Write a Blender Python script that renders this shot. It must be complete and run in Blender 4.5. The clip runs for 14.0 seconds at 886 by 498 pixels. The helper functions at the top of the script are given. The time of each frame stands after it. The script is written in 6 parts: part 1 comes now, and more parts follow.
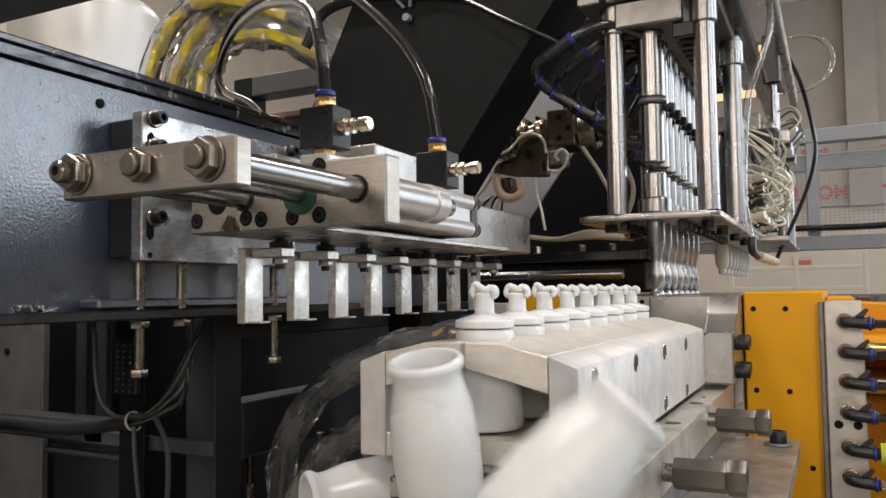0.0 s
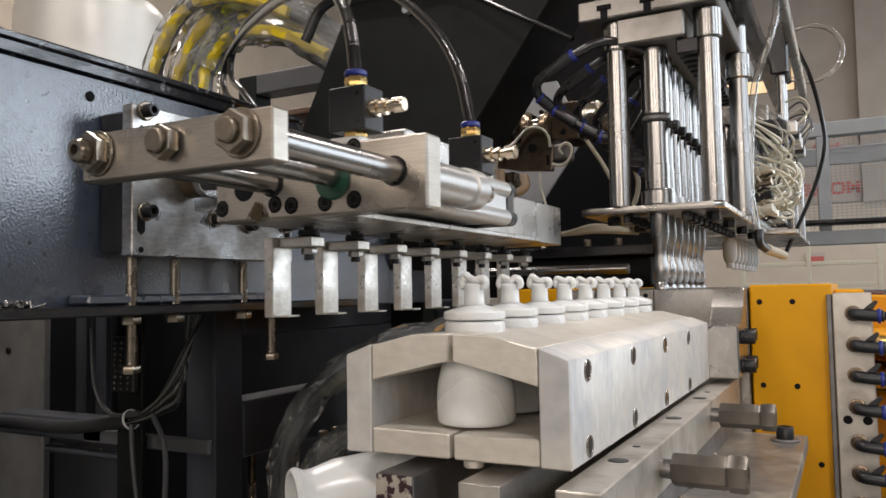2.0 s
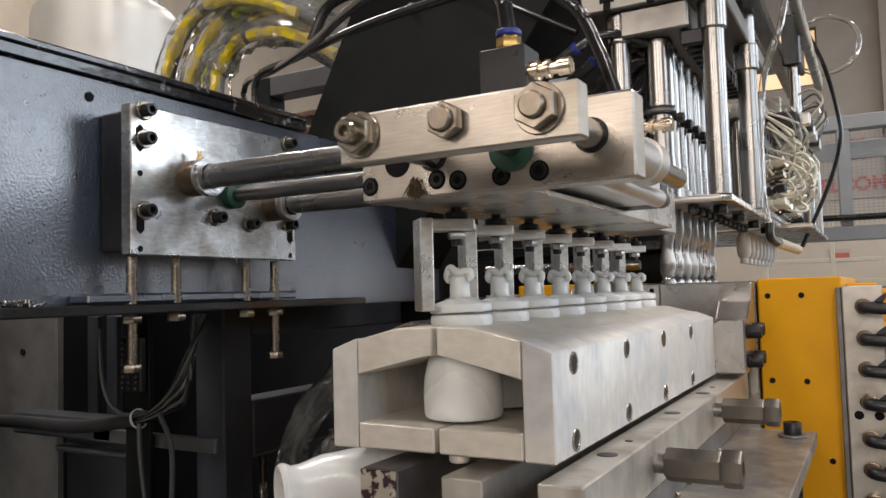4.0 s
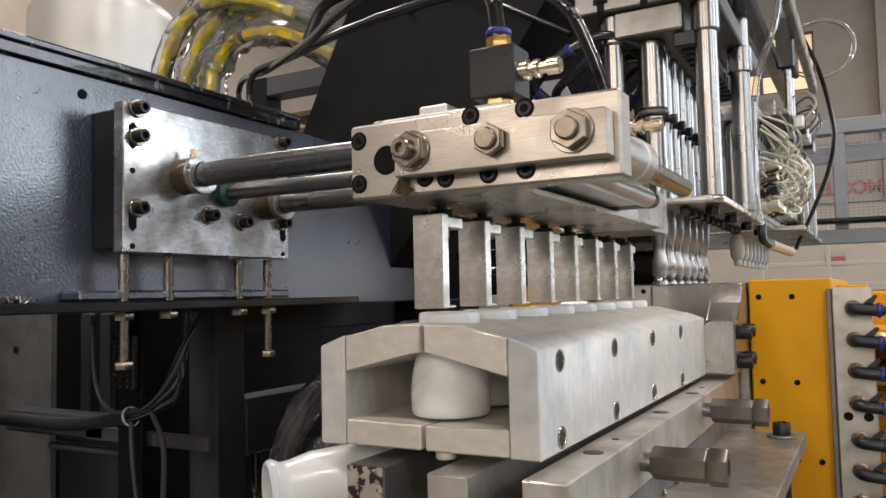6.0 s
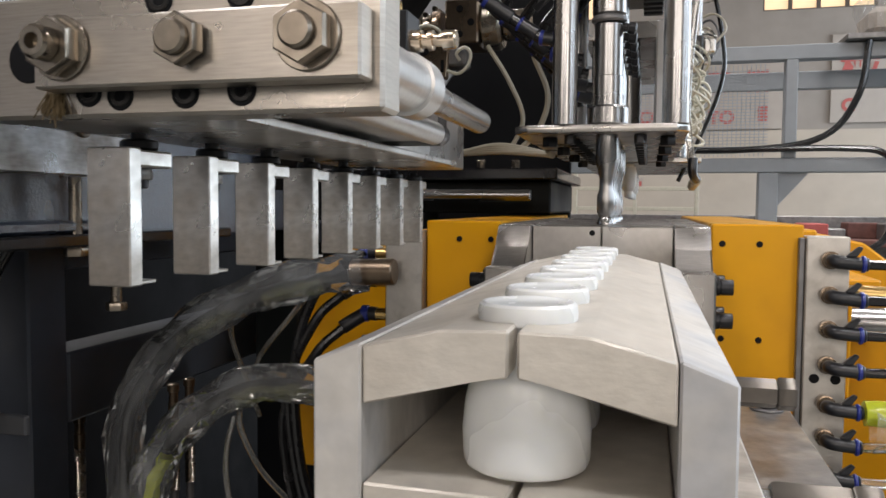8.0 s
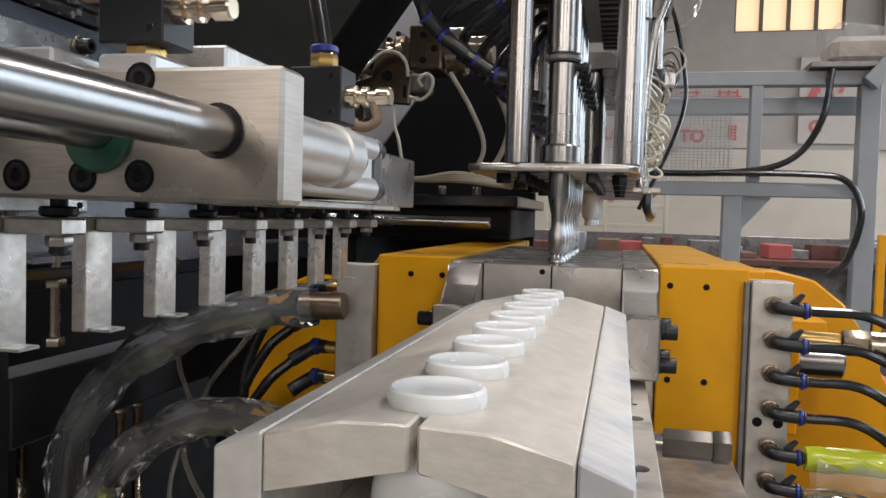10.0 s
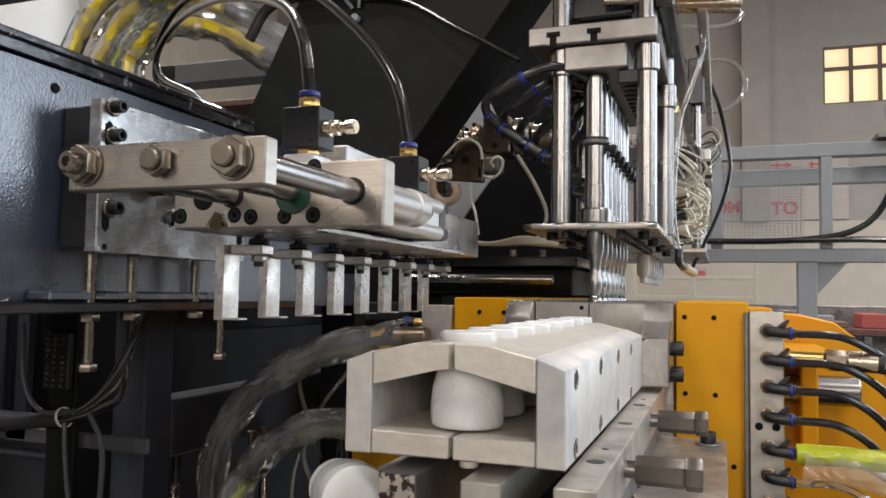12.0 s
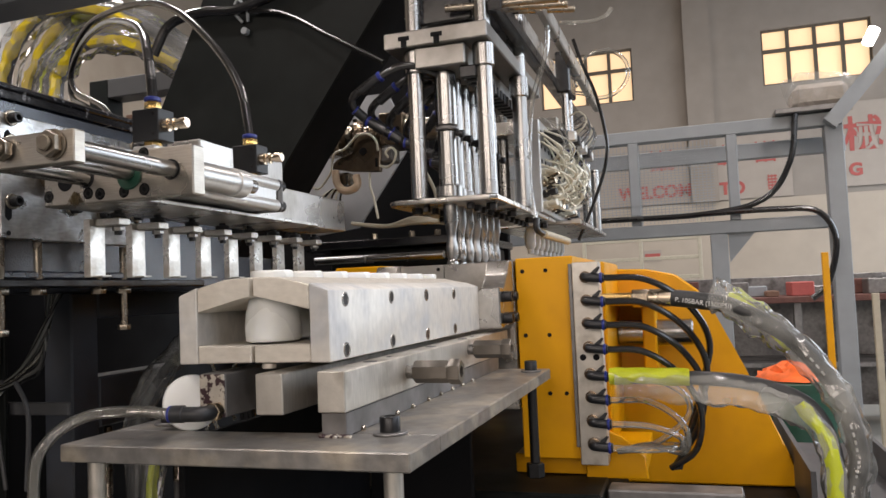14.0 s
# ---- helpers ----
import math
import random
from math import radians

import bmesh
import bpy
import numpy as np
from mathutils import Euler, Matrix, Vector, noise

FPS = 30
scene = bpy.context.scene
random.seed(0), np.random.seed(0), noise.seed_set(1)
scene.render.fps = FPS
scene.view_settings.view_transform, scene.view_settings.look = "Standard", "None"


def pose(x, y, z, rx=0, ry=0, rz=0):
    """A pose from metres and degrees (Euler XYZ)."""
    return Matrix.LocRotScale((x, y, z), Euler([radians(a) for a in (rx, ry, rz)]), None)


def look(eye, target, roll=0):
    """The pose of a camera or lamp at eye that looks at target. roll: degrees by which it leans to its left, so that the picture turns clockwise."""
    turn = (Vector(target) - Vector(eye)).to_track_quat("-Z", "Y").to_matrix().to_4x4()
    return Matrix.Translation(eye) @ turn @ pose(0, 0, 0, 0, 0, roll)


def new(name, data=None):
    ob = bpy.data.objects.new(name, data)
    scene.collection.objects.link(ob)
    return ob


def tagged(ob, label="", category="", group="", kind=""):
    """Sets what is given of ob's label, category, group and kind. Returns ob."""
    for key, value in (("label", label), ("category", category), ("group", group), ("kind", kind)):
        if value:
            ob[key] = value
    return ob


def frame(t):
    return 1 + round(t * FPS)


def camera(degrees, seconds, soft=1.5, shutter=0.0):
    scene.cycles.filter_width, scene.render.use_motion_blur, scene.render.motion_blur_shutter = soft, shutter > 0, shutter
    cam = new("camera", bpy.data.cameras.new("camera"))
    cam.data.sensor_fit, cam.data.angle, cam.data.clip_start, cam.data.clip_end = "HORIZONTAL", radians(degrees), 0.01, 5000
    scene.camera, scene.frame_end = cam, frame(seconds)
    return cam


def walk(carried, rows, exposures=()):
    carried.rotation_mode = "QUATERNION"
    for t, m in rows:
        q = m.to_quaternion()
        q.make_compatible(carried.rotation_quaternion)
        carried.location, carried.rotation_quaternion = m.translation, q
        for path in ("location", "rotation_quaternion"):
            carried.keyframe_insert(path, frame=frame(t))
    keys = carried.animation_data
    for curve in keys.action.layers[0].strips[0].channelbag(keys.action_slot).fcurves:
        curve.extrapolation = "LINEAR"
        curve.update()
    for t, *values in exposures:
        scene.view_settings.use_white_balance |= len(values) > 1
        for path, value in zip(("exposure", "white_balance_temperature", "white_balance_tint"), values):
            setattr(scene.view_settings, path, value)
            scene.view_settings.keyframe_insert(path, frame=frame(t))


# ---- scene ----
cam = camera(59.7, 14.0, 1.5, 0.17)
METRES, EYE, TILT, LEAN, TURN = 1.2, 1.3, 0.0, 0.0, 26.8
ROWS = [
    (0.0, 0.0, 0.0, 0.0, 0.04, 3.24, 0.69),
    (0.5, 0.0025, -0.004, -0.0015, 0.19, 3.25, 0.71),
    (1.0, 0.0061, 0.0055, -0.0035, 0.44, 3.24, 0.79),
    (1.5, 0.012, 0.012, -0.0032, 0.7, 3.22, 0.91),
    (2.0, 0.0156, 0.0181, -0.0059, 0.86, 3.18, 1.03),
    (2.5, 0.0172, 0.0198, -0.0057, 1.09, 3.14, 1.15),
    (3.0, 0.021, 0.0203, -0.0081, 1.39, 3.14, 1.27),
    (5.5, 0.0622, 0.031, -0.0133, 3.71, 3.49, 1.8),
    (6.0, 0.0459, 0.0228, -0.0143, 2.26, 3.38, 1.22),
    (6.5, -0.0092, 0.0967, -0.0172, -0.43, 3.0, 0.58),
    (7.0, -0.051, 0.1634, -0.0301, -4.13, 1.79, 0.05),
    (7.5, -0.0823, 0.1934, -0.0208, -8.27, 0.17, -0.3),
    (8.0, -0.0733, 0.2436, 0.0136, -11.97, -3.21, -0.43),
    (8.5, -0.052, 0.263, 0.0443, -14.15, -4.66, -1.52),
    (11.0, -0.0658, 0.1887, 0.0445, -12.73, 0.46, -1.57),
    (11.5, -0.0872, 0.0968, 0.021, -10.02, 2.09, -1.35),
    (12.0, -0.0603, -0.0159, 0.0015, -6.99, 3.28, -0.96),
    (12.5, 0.0072, -0.115, -0.0157, -5.6, 2.86, 0.33),
    (13.0, 0.0687, -0.1519, -0.0201, -5.51, 2.21, 1.2),
    (13.5, 0.0817, -0.1803, -0.0375, -6.71, 2.54, 1.84),
    (14.0, 0.0779, -0.2265, -0.0545, -8.84, 3.21, 2.42),
]
walk(cam, [(t, pose(0, 0, EYE, TILT, LEAN, TURN) @ pose(METRES * x, METRES * y, METRES * z, 90 + pitch, roll, yaw)) for t, x, y, z, yaw, pitch, roll in ROWS],
     exposures=((0.0, 0.02, 6800, 11.5), (6.0, 0.03, 6800, 12), (7.2, 0.17, 6850, 12), (8.5, 0.02, 6250, 9.5), (11.0, -0.08, 6550, 10.5), (12.5, 0.1, 6600, 11), (14.0, 0.07, 6800, 13)))

# ---- light and exposure ----
world = bpy.data.worlds.new("world")
world.use_nodes = True
scene.world = world
sky = world.node_tree.nodes.new("ShaderNodeTexSky")
sky.sky_type, sky.sun_disc, sky.sun_elevation, sky.sun_rotation = "NISHITA", False, radians(40), radians(120)
world.node_tree.links.new(sky.outputs[0], world.node_tree.nodes["Background"].inputs[0])
world.node_tree.nodes["Background"].inputs[1].default_value = 0.1
scene.view_settings.exposure = 0.0


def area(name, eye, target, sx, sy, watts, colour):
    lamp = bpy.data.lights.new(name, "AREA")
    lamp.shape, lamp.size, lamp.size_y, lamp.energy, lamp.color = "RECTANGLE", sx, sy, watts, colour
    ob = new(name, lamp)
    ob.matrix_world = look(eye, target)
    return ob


# added, unseen: daylight in windows and the side wall's tall doorway, and ceiling lamps
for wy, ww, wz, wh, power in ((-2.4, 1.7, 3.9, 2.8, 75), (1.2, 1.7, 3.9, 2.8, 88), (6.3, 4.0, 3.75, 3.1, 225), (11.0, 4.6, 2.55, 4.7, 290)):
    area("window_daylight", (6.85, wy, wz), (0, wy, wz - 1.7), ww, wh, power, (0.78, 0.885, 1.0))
# warm front light from south windows added behind the camera
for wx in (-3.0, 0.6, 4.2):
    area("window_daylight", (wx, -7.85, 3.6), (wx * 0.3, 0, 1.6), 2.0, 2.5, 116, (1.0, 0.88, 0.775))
# fill from added ceiling lamps out of view; the last brightens the west wall
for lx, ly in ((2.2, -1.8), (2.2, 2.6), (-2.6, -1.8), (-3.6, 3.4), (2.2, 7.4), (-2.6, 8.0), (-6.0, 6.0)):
    area("added_ceiling_fill", (lx, ly, 6.65), (lx, ly + 0.001, 0), 1.5, 0.5, 138, (1.0, 0.955, 0.94))


# ---- materials ----
def material(name, base, rough=0.5, metal=0.0, vary=0.15, scale=30.0, bump=0.0, bump_scale=200.0, stretch=(1, 1, 1),
             coat=0.0, coat_rough=0.1, coat_ior=1.5, spec=0.5, rough_vary=0.1, second=None, second_scale=6.0, second_at=(0.55, 0.7), subsurface=0.0):
    m = bpy.data.materials.new(name)
    m.use_nodes = True
    n, l = m.node_tree.nodes, m.node_tree.links
    b = n["Principled BSDF"]
    b.inputs["Metallic"].default_value = metal
    b.inputs["Coat Weight"].default_value = coat
    b.inputs["Coat Roughness"].default_value = coat_rough
    b.inputs["Specular IOR Level"].default_value = spec
    b.inputs["Coat IOR"].default_value = coat_ior
    if subsurface:
        b.inputs["Subsurface Weight"].default_value = subsurface
        b.inputs["Transmission Weight"].default_value, b.inputs["IOR"].default_value = 0.1, 1.4
        b.inputs["Subsurface Radius"].default_value = (0.11, 0.11, 0.10)
    co = n.new("ShaderNodeTexCoord")
    mp = n.new("ShaderNodeMapping")
    mp.inputs["Scale"].default_value = stretch
    l.new(co.outputs["Object"], mp.inputs[0])
    fine = n.new("ShaderNodeTexNoise")
    fine.inputs["Scale"].default_value, fine.inputs["Detail"].default_value = scale, 6
    l.new(mp.outputs[0], fine.inputs["Vector"])
    big = n.new("ShaderNodeTexNoise")
    big.inputs["Scale"].default_value, big.inputs["Detail"].default_value = second_scale, 4
    l.new(co.outputs["Object"], big.inputs["Vector"])
    ramp = n.new("ShaderNodeMapRange")
    ramp.inputs["To Min"].default_value, ramp.inputs["To Max"].default_value = 1 - vary, 1 + vary
    ramp.inputs["From Min"].default_value, ramp.inputs["From Max"].default_value = 0.25, 0.75
    l.new(fine.outputs[0], ramp.inputs[0])
    mul = n.new("ShaderNodeVectorMath")
    mul.operation = "SCALE"
    l.new(ramp.outputs[0], mul.inputs["Scale"])
    if second:
        mix = n.new("ShaderNodeMix")
        mix.data_type = "RGBA"
        mix.inputs[6].default_value, mix.inputs[7].default_value = (*base, 1), (*second, 1)
        step = n.new("ShaderNodeMapRange")
        step.inputs["From Min"].default_value, step.inputs["From Max"].default_value = second_at
        l.new(big.outputs[0], step.inputs[0])
        l.new(step.outputs[0], mix.inputs[0])
        l.new(mix.outputs[2], mul.inputs[0])
    else:
        mul.inputs[0].default_value = base
    l.new(mul.outputs[0], b.inputs["Base Color"])
    rr = n.new("ShaderNodeMapRange")
    rr.inputs["To Min"].default_value, rr.inputs["To Max"].default_value = max(0.02, rough - rough_vary), rough + rough_vary
    rr.inputs["From Min"].default_value, rr.inputs["From Max"].default_value = 0.3, 0.7
    l.new(big.outputs[0], rr.inputs[0])
    l.new(rr.outputs[0], b.inputs["Roughness"])
    if bump:
        tex = n.new("ShaderNodeTexNoise")
        tex.inputs["Scale"].default_value, tex.inputs["Detail"].default_value = bump_scale, 3
        l.new(mp.outputs[0], tex.inputs["Vector"])
        bp = n.new("ShaderNodeBump")
        bp.inputs["Strength"].default_value, bp.inputs["Distance"].default_value = bump, 0.002
        l.new(tex.outputs[0], bp.inputs["Height"])
        l.new(bp.outputs[0], b.inputs["Normal"])
        if coat:
            l.new(bp.outputs[0], b.inputs["Coat Normal"])
    return m


def film_material(name, colour, clear, rough=0.12):
    m = bpy.data.materials.new(name)
    m.use_nodes = True
    n, l = m.node_tree.nodes, m.node_tree.links
    b, out = n["Principled BSDF"], n["Material Output"]
    b.inputs["Base Color"].default_value = (*colour, 1)
    b.inputs["Roughness"].default_value = rough
    tr = n.new("ShaderNodeBsdfTransparent")
    mix = n.new("ShaderNodeMixShader")
    co = n.new("ShaderNodeTexCoord")
    tex = n.new("ShaderNodeTexNoise")
    tex.inputs["Scale"].default_value, tex.inputs["Detail"].default_value = 28, 4
    l.new(co.outputs["Object"], tex.inputs["Vector"])
    mr = n.new("ShaderNodeMapRange")
    mr.inputs["From Min"].default_value, mr.inputs["From Max"].default_value = 0.35, 0.7
    mr.inputs["To Min"].default_value, mr.inputs["To Max"].default_value = 1 - clear, min(1.0, 1.11 - clear)
    l.new(tex.outputs[0], mr.inputs[0])
    l.new(mr.outputs[0], mix.inputs[0])
    l.new(tr.outputs[0], mix.inputs[1])
    l.new(b.outputs[0], mix.inputs[2])
    bp = n.new("ShaderNodeBump")
    bp.inputs["Strength"].default_value, bp.inputs["Distance"].default_value = 0.9, 0.006
    l.new(tex.outputs[0], bp.inputs["Height"])
    l.new(bp.outputs[0], b.inputs["Normal"])
    b.inputs["Specular IOR Level"].default_value = 1.0
    l.new(mix.outputs[0], out.inputs[0])
    return m


def clear_film(name, haze, gloss, crease=16, rough=0.06, colour=(0.75, 0.77, 0.78)):
    m = bpy.data.materials.new(name)
    m.use_nodes = True
    n, l = m.node_tree.nodes, m.node_tree.links
    out = n["Material Output"]
    n.remove(n["Principled BSDF"])
    tr, df, gl = n.new("ShaderNodeBsdfTransparent"), n.new("ShaderNodeBsdfDiffuse"), n.new("ShaderNodeBsdfGlossy")
    df.inputs["Color"].default_value = (*colour, 1)
    gl.inputs["Roughness"].default_value = rough
    co = n.new("ShaderNodeTexCoord")
    tex = n.new("ShaderNodeTexNoise")
    tex.inputs["Scale"].default_value, tex.inputs["Detail"].default_value, tex.inputs["Roughness"].default_value = crease, 1.5, 0.5
    l.new(co.outputs["Object"], tex.inputs["Vector"])
    bp = n.new("ShaderNodeBump")
    bp.inputs["Strength"].default_value, bp.inputs["Distance"].default_value = 0.8, 0.012
    l.new(tex.outputs[0], bp.inputs["Height"])
    l.new(bp.outputs[0], gl.inputs["Normal"])
    mr = n.new("ShaderNodeMapRange")
    mr.inputs["From Min"].default_value, mr.inputs["From Max"].default_value = 0.35, 0.7
    mr.inputs["To Min"].default_value, mr.inputs["To Max"].default_value = haze * 0.4, haze * 1.6
    l.new(tex.outputs[0], mr.inputs[0])
    m1, m2 = n.new("ShaderNodeMixShader"), n.new("ShaderNodeMixShader")
    l.new(mr.outputs[0], m1.inputs[0])
    l.new(tr.outputs[0], m1.inputs[1])
    l.new(df.outputs[0], m1.inputs[2])
    fr = n.new("ShaderNodeFresnel")
    fr.inputs["IOR"].default_value = gloss
    l.new(bp.outputs[0], fr.inputs["Normal"])
    l.new(fr.outputs[0], m2.inputs[0])
    l.new(m1.outputs[0], m2.inputs[1])
    l.new(gl.outputs[0], m2.inputs[2])
    l.new(m2.outputs[0], out.inputs[0])
    return m


def glow_material(name, colour, strength):
    m = bpy.data.materials.new(name)
    m.use_nodes = True
    b = m.node_tree.nodes["Principled BSDF"]
    b.inputs["Base Color"].default_value = (*colour, 1)
    b.inputs["Emission Color"].default_value = (*colour, 1)
    b.inputs["Emission Strength"].default_value = strength
    return m


M_PLATE = material("scratched_bright_plate", (0.6, 0.605, 0.61), 0.3, 1.0, 0.2, 60, 0.10, 30, (1, 1, 4), second=(0.28, 0.255, 0.225), second_scale=16, second_at=(0.46, 0.7), rough_vary=0.14)
M_STEEL = material("machined_steel", (0.51, 0.49, 0.465), 0.30, 0.92, 0.12, 60, 0.06, 500, (1, 12, 1), second=(0.38, 0.355, 0.32), second_scale=11)
M_BRUSH = material("brushed_steel", (0.42, 0.385, 0.34), 0.32, 0.92, 0.12, 60, 0.07, 420, (1, 1, 14), second=(0.38, 0.34, 0.29), second_scale=22, second_at=(0.5, 0.75))
M_ALU = material("milled_aluminium", (0.65, 0.61, 0.545), 0.42, 0.3, 0.1, 70, 0.08, 220, (1, 1, 2), second=(0.55, 0.505, 0.44), second_scale=17, second_at=(0.45, 0.75))
M_ALU_SIDE = material("milled_aluminium_stained", (0.59, 0.57, 0.535), 0.5, 0.28, 0.12, 60, 0.06, 200, (1, 2, 1), second=(0.47, 0.475, 0.485), second_scale=19, second_at=(0.45, 0.7))
M_RAILSTEEL = material("ground_steel", (0.56, 0.53, 0.485), 0.4, 0.75, 0.14, 45, 0.08, 300, (1, 10, 1), second=(0.34, 0.31, 0.27), second_scale=15)
M_DARKSTEEL = material("dark_steel_plate", (0.19, 0.185, 0.185), 0.42, 0.6, 0.25, 35, 0.12, 160, second=(0.1, 0.095, 0.09))
M_CHROME = material("chrome", (0.32, 0.315, 0.31), 0.27, 1.0, 0.03, 20, rough_vary=0.04)
M_NUT = material("zinc_nut", (0.29, 0.255, 0.21), 0.27, 0.95, 0.2, 120, 0.05, 300, second=(0.235, 0.2, 0.16), second_scale=25)
# bolts, and flat discs whose black is the shade inside bolt holes
M_BLACKBOLT_HOLE = material("black_oxide_and_hole_shade", (0.03, 0.03, 0.032), 0.35, 0.7, 0.2, 60)
M_HAMMER = material("hammered_navy_paint", (0.024, 0.03, 0.048), 0.3, 0.0, 0.2, 60, 0.34, 270, coat=1.0, coat_rough=0.27, coat_ior=2.3, rough_vary=0.06)
# coat tinted blue: the cool daylight sheen is put into its colour
M_HAMMER.node_tree.nodes["Principled BSDF"].inputs["Coat Tint"].default_value = (0.74, 0.87, 1.0, 1)
M_BLACKPAINT = material("gloss_black_paint", (0.010, 0.010, 0.012), 0.2, 0.0, 0.2, 20, 0.15, 60, coat=0.3)
M_CHIPPED = material("chipped_black_gloss", (0.012, 0.012, 0.014), 0.2, 0.0, 0.3, 40, 0.3, 70, (1, 0.4, 1), coat=0.5, second=(0.16, 0.16, 0.165), second_scale=55, second_at=(0.6, 0.66))
M_SHEET = material("dark_sheet_paint", (0.0068, 0.0086, 0.0086), 0.5, 0.0, 0.3, 14, 0.06, 90, spec=0.17, second=(0.010, 0.0115, 0.0112), second_scale=5)
M_VALVE = material("black_anodised_alloy", (0.011, 0.0115, 0.013), 0.42, 0.0, 0.2, 60, 0.05, 300, spec=0.4)
# black sheet; also the shade of holes, slots and recesses put into colour
M_SHEETSHADE = material("black_paint_and_recess_shade", (0.0065, 0.0068, 0.008), 0.6, 0.0, 0.2, 8, spec=0.12)
M_YELLOW = material("yellow_enamel", (0.69, 0.325, 0.002), 0.36, 0.0, 0.06, 14, 0.08, 60, spec=0.3, second=(0.62, 0.285, 0.003))
M_WHITE = material("milky_plastic", (0.79, 0.81, 0.805), 0.27, 0.0, 0.03, 60, 0.03, 90, subsurface=0.62)
M_RUBBER = material("black_hose_plastic", (0.012, 0.012, 0.013), 0.22, 0.0, 0.2, 40, coat=0.2)
M_HOSERUBBER = material("hose_rubber", (0.025, 0.026, 0.028), 0.48, 0.0, 0.2, 60, 0.1, 300)
M_BLUE = material("blue_collar_plastic", (0.014, 0.026, 0.2), 0.35, 0.0, 0.1)
M_BLACKPLASTIC = material("black_fitting_plastic", (0.014, 0.015, 0.018), 0.38, 0.0, 0.15)
M_BRASS = material("brass", (0.62, 0.42, 0.16), 0.28, 1.0, 0.1, 60)
M_NICKEL = material("nickel_brass", (0.62, 0.52, 0.4), 0.22, 1.0, 0.1, 60)
M_GREEN = material("green_seal", (0.006, 0.055, 0.032), 0.4, 0.0, 0.1)
M_GREY = material("grey_frame_paint", (0.25, 0.27, 0.29), 0.45, 0.0, 0.08, 10, 0.03, 60)
M_WALL = material("wall_plaster", (0.295, 0.262, 0.232), 0.9, 0.0, 0.08, 3, 0.1, 40, second=(0.26, 0.24, 0.215), second_scale=0.5)
M_WALLLOW = material("wall_cream_paint", (0.43, 0.37, 0.305), 0.8, 0.0, 0.06, 3, 0.05, 40, second=(0.38, 0.32, 0.255), second_scale=0.6)
M_FLOOR = material("concrete_floor", (0.22, 0.23, 0.22), 0.5, 0.0, 0.2, 6, 0.1, 60)
M_RED = material("red_lettering", (0.40, 0.09, 0.08), 0.7, 0.0, 0.1)
M_CLEAR = clear_film("clear_tube", 0.13, 1.6, 8, 0.08, (0.72, 0.70, 0.62))
M_SLEEVE = clear_film("crinkled_sleeve_film", 0.12, 1.42, 11, 0.07)
M_WRAP = clear_film("milky_wrap_film", 0.2, 1.42, 11, 0.1, (0.84, 0.84, 0.8))
M_FILM = film_material("plastic_film", (0.45, 0.46, 0.45), 0.86, 0.05)
M_LIME = film_material("lime_film", (0.62, 0.70, 0.03), 0.3, 0.2)
M_YELLOWTAPE = film_material("yellow_film", (0.78, 0.6, 0.015), 0.25, 0.2)
M_OLIVE = film_material("olive_film", (0.24, 0.25, 0.04), 0.72, 0.2)
M_NAVY = material("navy_frame_paint", (0.044, 0.049, 0.06), 0.42, 0.0, 0.18, 12, 0.06, 90, spec=0.35, second=(0.05, 0.049, 0.05), second_scale=5)
M_FINGER = material("scuffed_finger_steel", (0.62, 0.60, 0.565), 0.34, 0.85, 0.14, 120, 0.03, 500, (1, 1, 2), second=(0.44, 0.395, 0.34), second_scale=48, second_at=(0.42, 0.75))
M_GLOWWIN = glow_material("window_daylight_glow", (1.0, 0.735, 0.44), 0.6)
M_WINFRAME = material("brown_window_frame", (0.10, 0.08, 0.06), 0.6)
M_LAMPGLOW = glow_material("lamp_glow", (1.0, 0.97, 0.9), 9.0)
M_CLAMP = material("peach_plastic", (0.55, 0.42, 0.3), 0.45)
M_PALESHEET = material("pale_grey_sheet", (0.42, 0.43, 0.45), 0.55, 0.0, 0.1, 8)
M_DRUM = material("pale_steel_drum", (0.6, 0.59, 0.56), 0.4, 0.4, 0.05, 8)
# for an unseen wall, dark only for what the beam and chrome reflect
M_DARKREFLECT = material("dark_wall_for_reflections", (0.075, 0.085, 0.09), 0.5, 0.0, 0.1, 4, 0.05, 40)
M_TRAY = material("stained_tray_steel", (0.23, 0.22, 0.21), 0.38, 0.55, 0.25, 60, 0.14, 200, second=(0.36, 0.32, 0.265), second_scale=17, second_at=(0.47, 0.66))
M_CYL = material("satin_cylinder_alloy", (0.56, 0.555, 0.545), 0.34, 0.75, 0.06, 30, 0.04, 200, (1, 8, 1))
M_HEADER = material("dull_header_steel", (0.26, 0.25, 0.238), 0.38, 0.85, 0.14, 45, 0.08, 300, (1, 10, 1), second=(0.2, 0.185, 0.165))
M_HEX = material("satin_hex_steel", (0.15, 0.135, 0.118), 0.4, 0.8, 0.15, 50, 0.05, 250)
M_WOOD = material("brown_wood", (0.16, 0.09, 0.06), 0.6, 0.0, 0.2, 20)
M_PALEDOOR = material("worn_grey_door_paint", (0.125, 0.125, 0.12), 0.5, 0.0, 0.2, 20, 0.05, 90, second=(0.075, 0.075, 0.075), second_scale=4)
M_DOOR = material("grey_cabinet_paint", (0.07, 0.072, 0.078), 0.5, 0.0, 0.1, 12)
M_OILY = material("oily_bronze", (0.20, 0.15, 0.105), 0.3, 0.85, 0.25, 40)
M_BINGREEN = material("green_bin_paint", (0.012, 0.07, 0.045), 0.5)
M_SCREWHEAD = material("dark_screw_head", (0.028, 0.027, 0.026), 0.35, 0.8, 0.2)
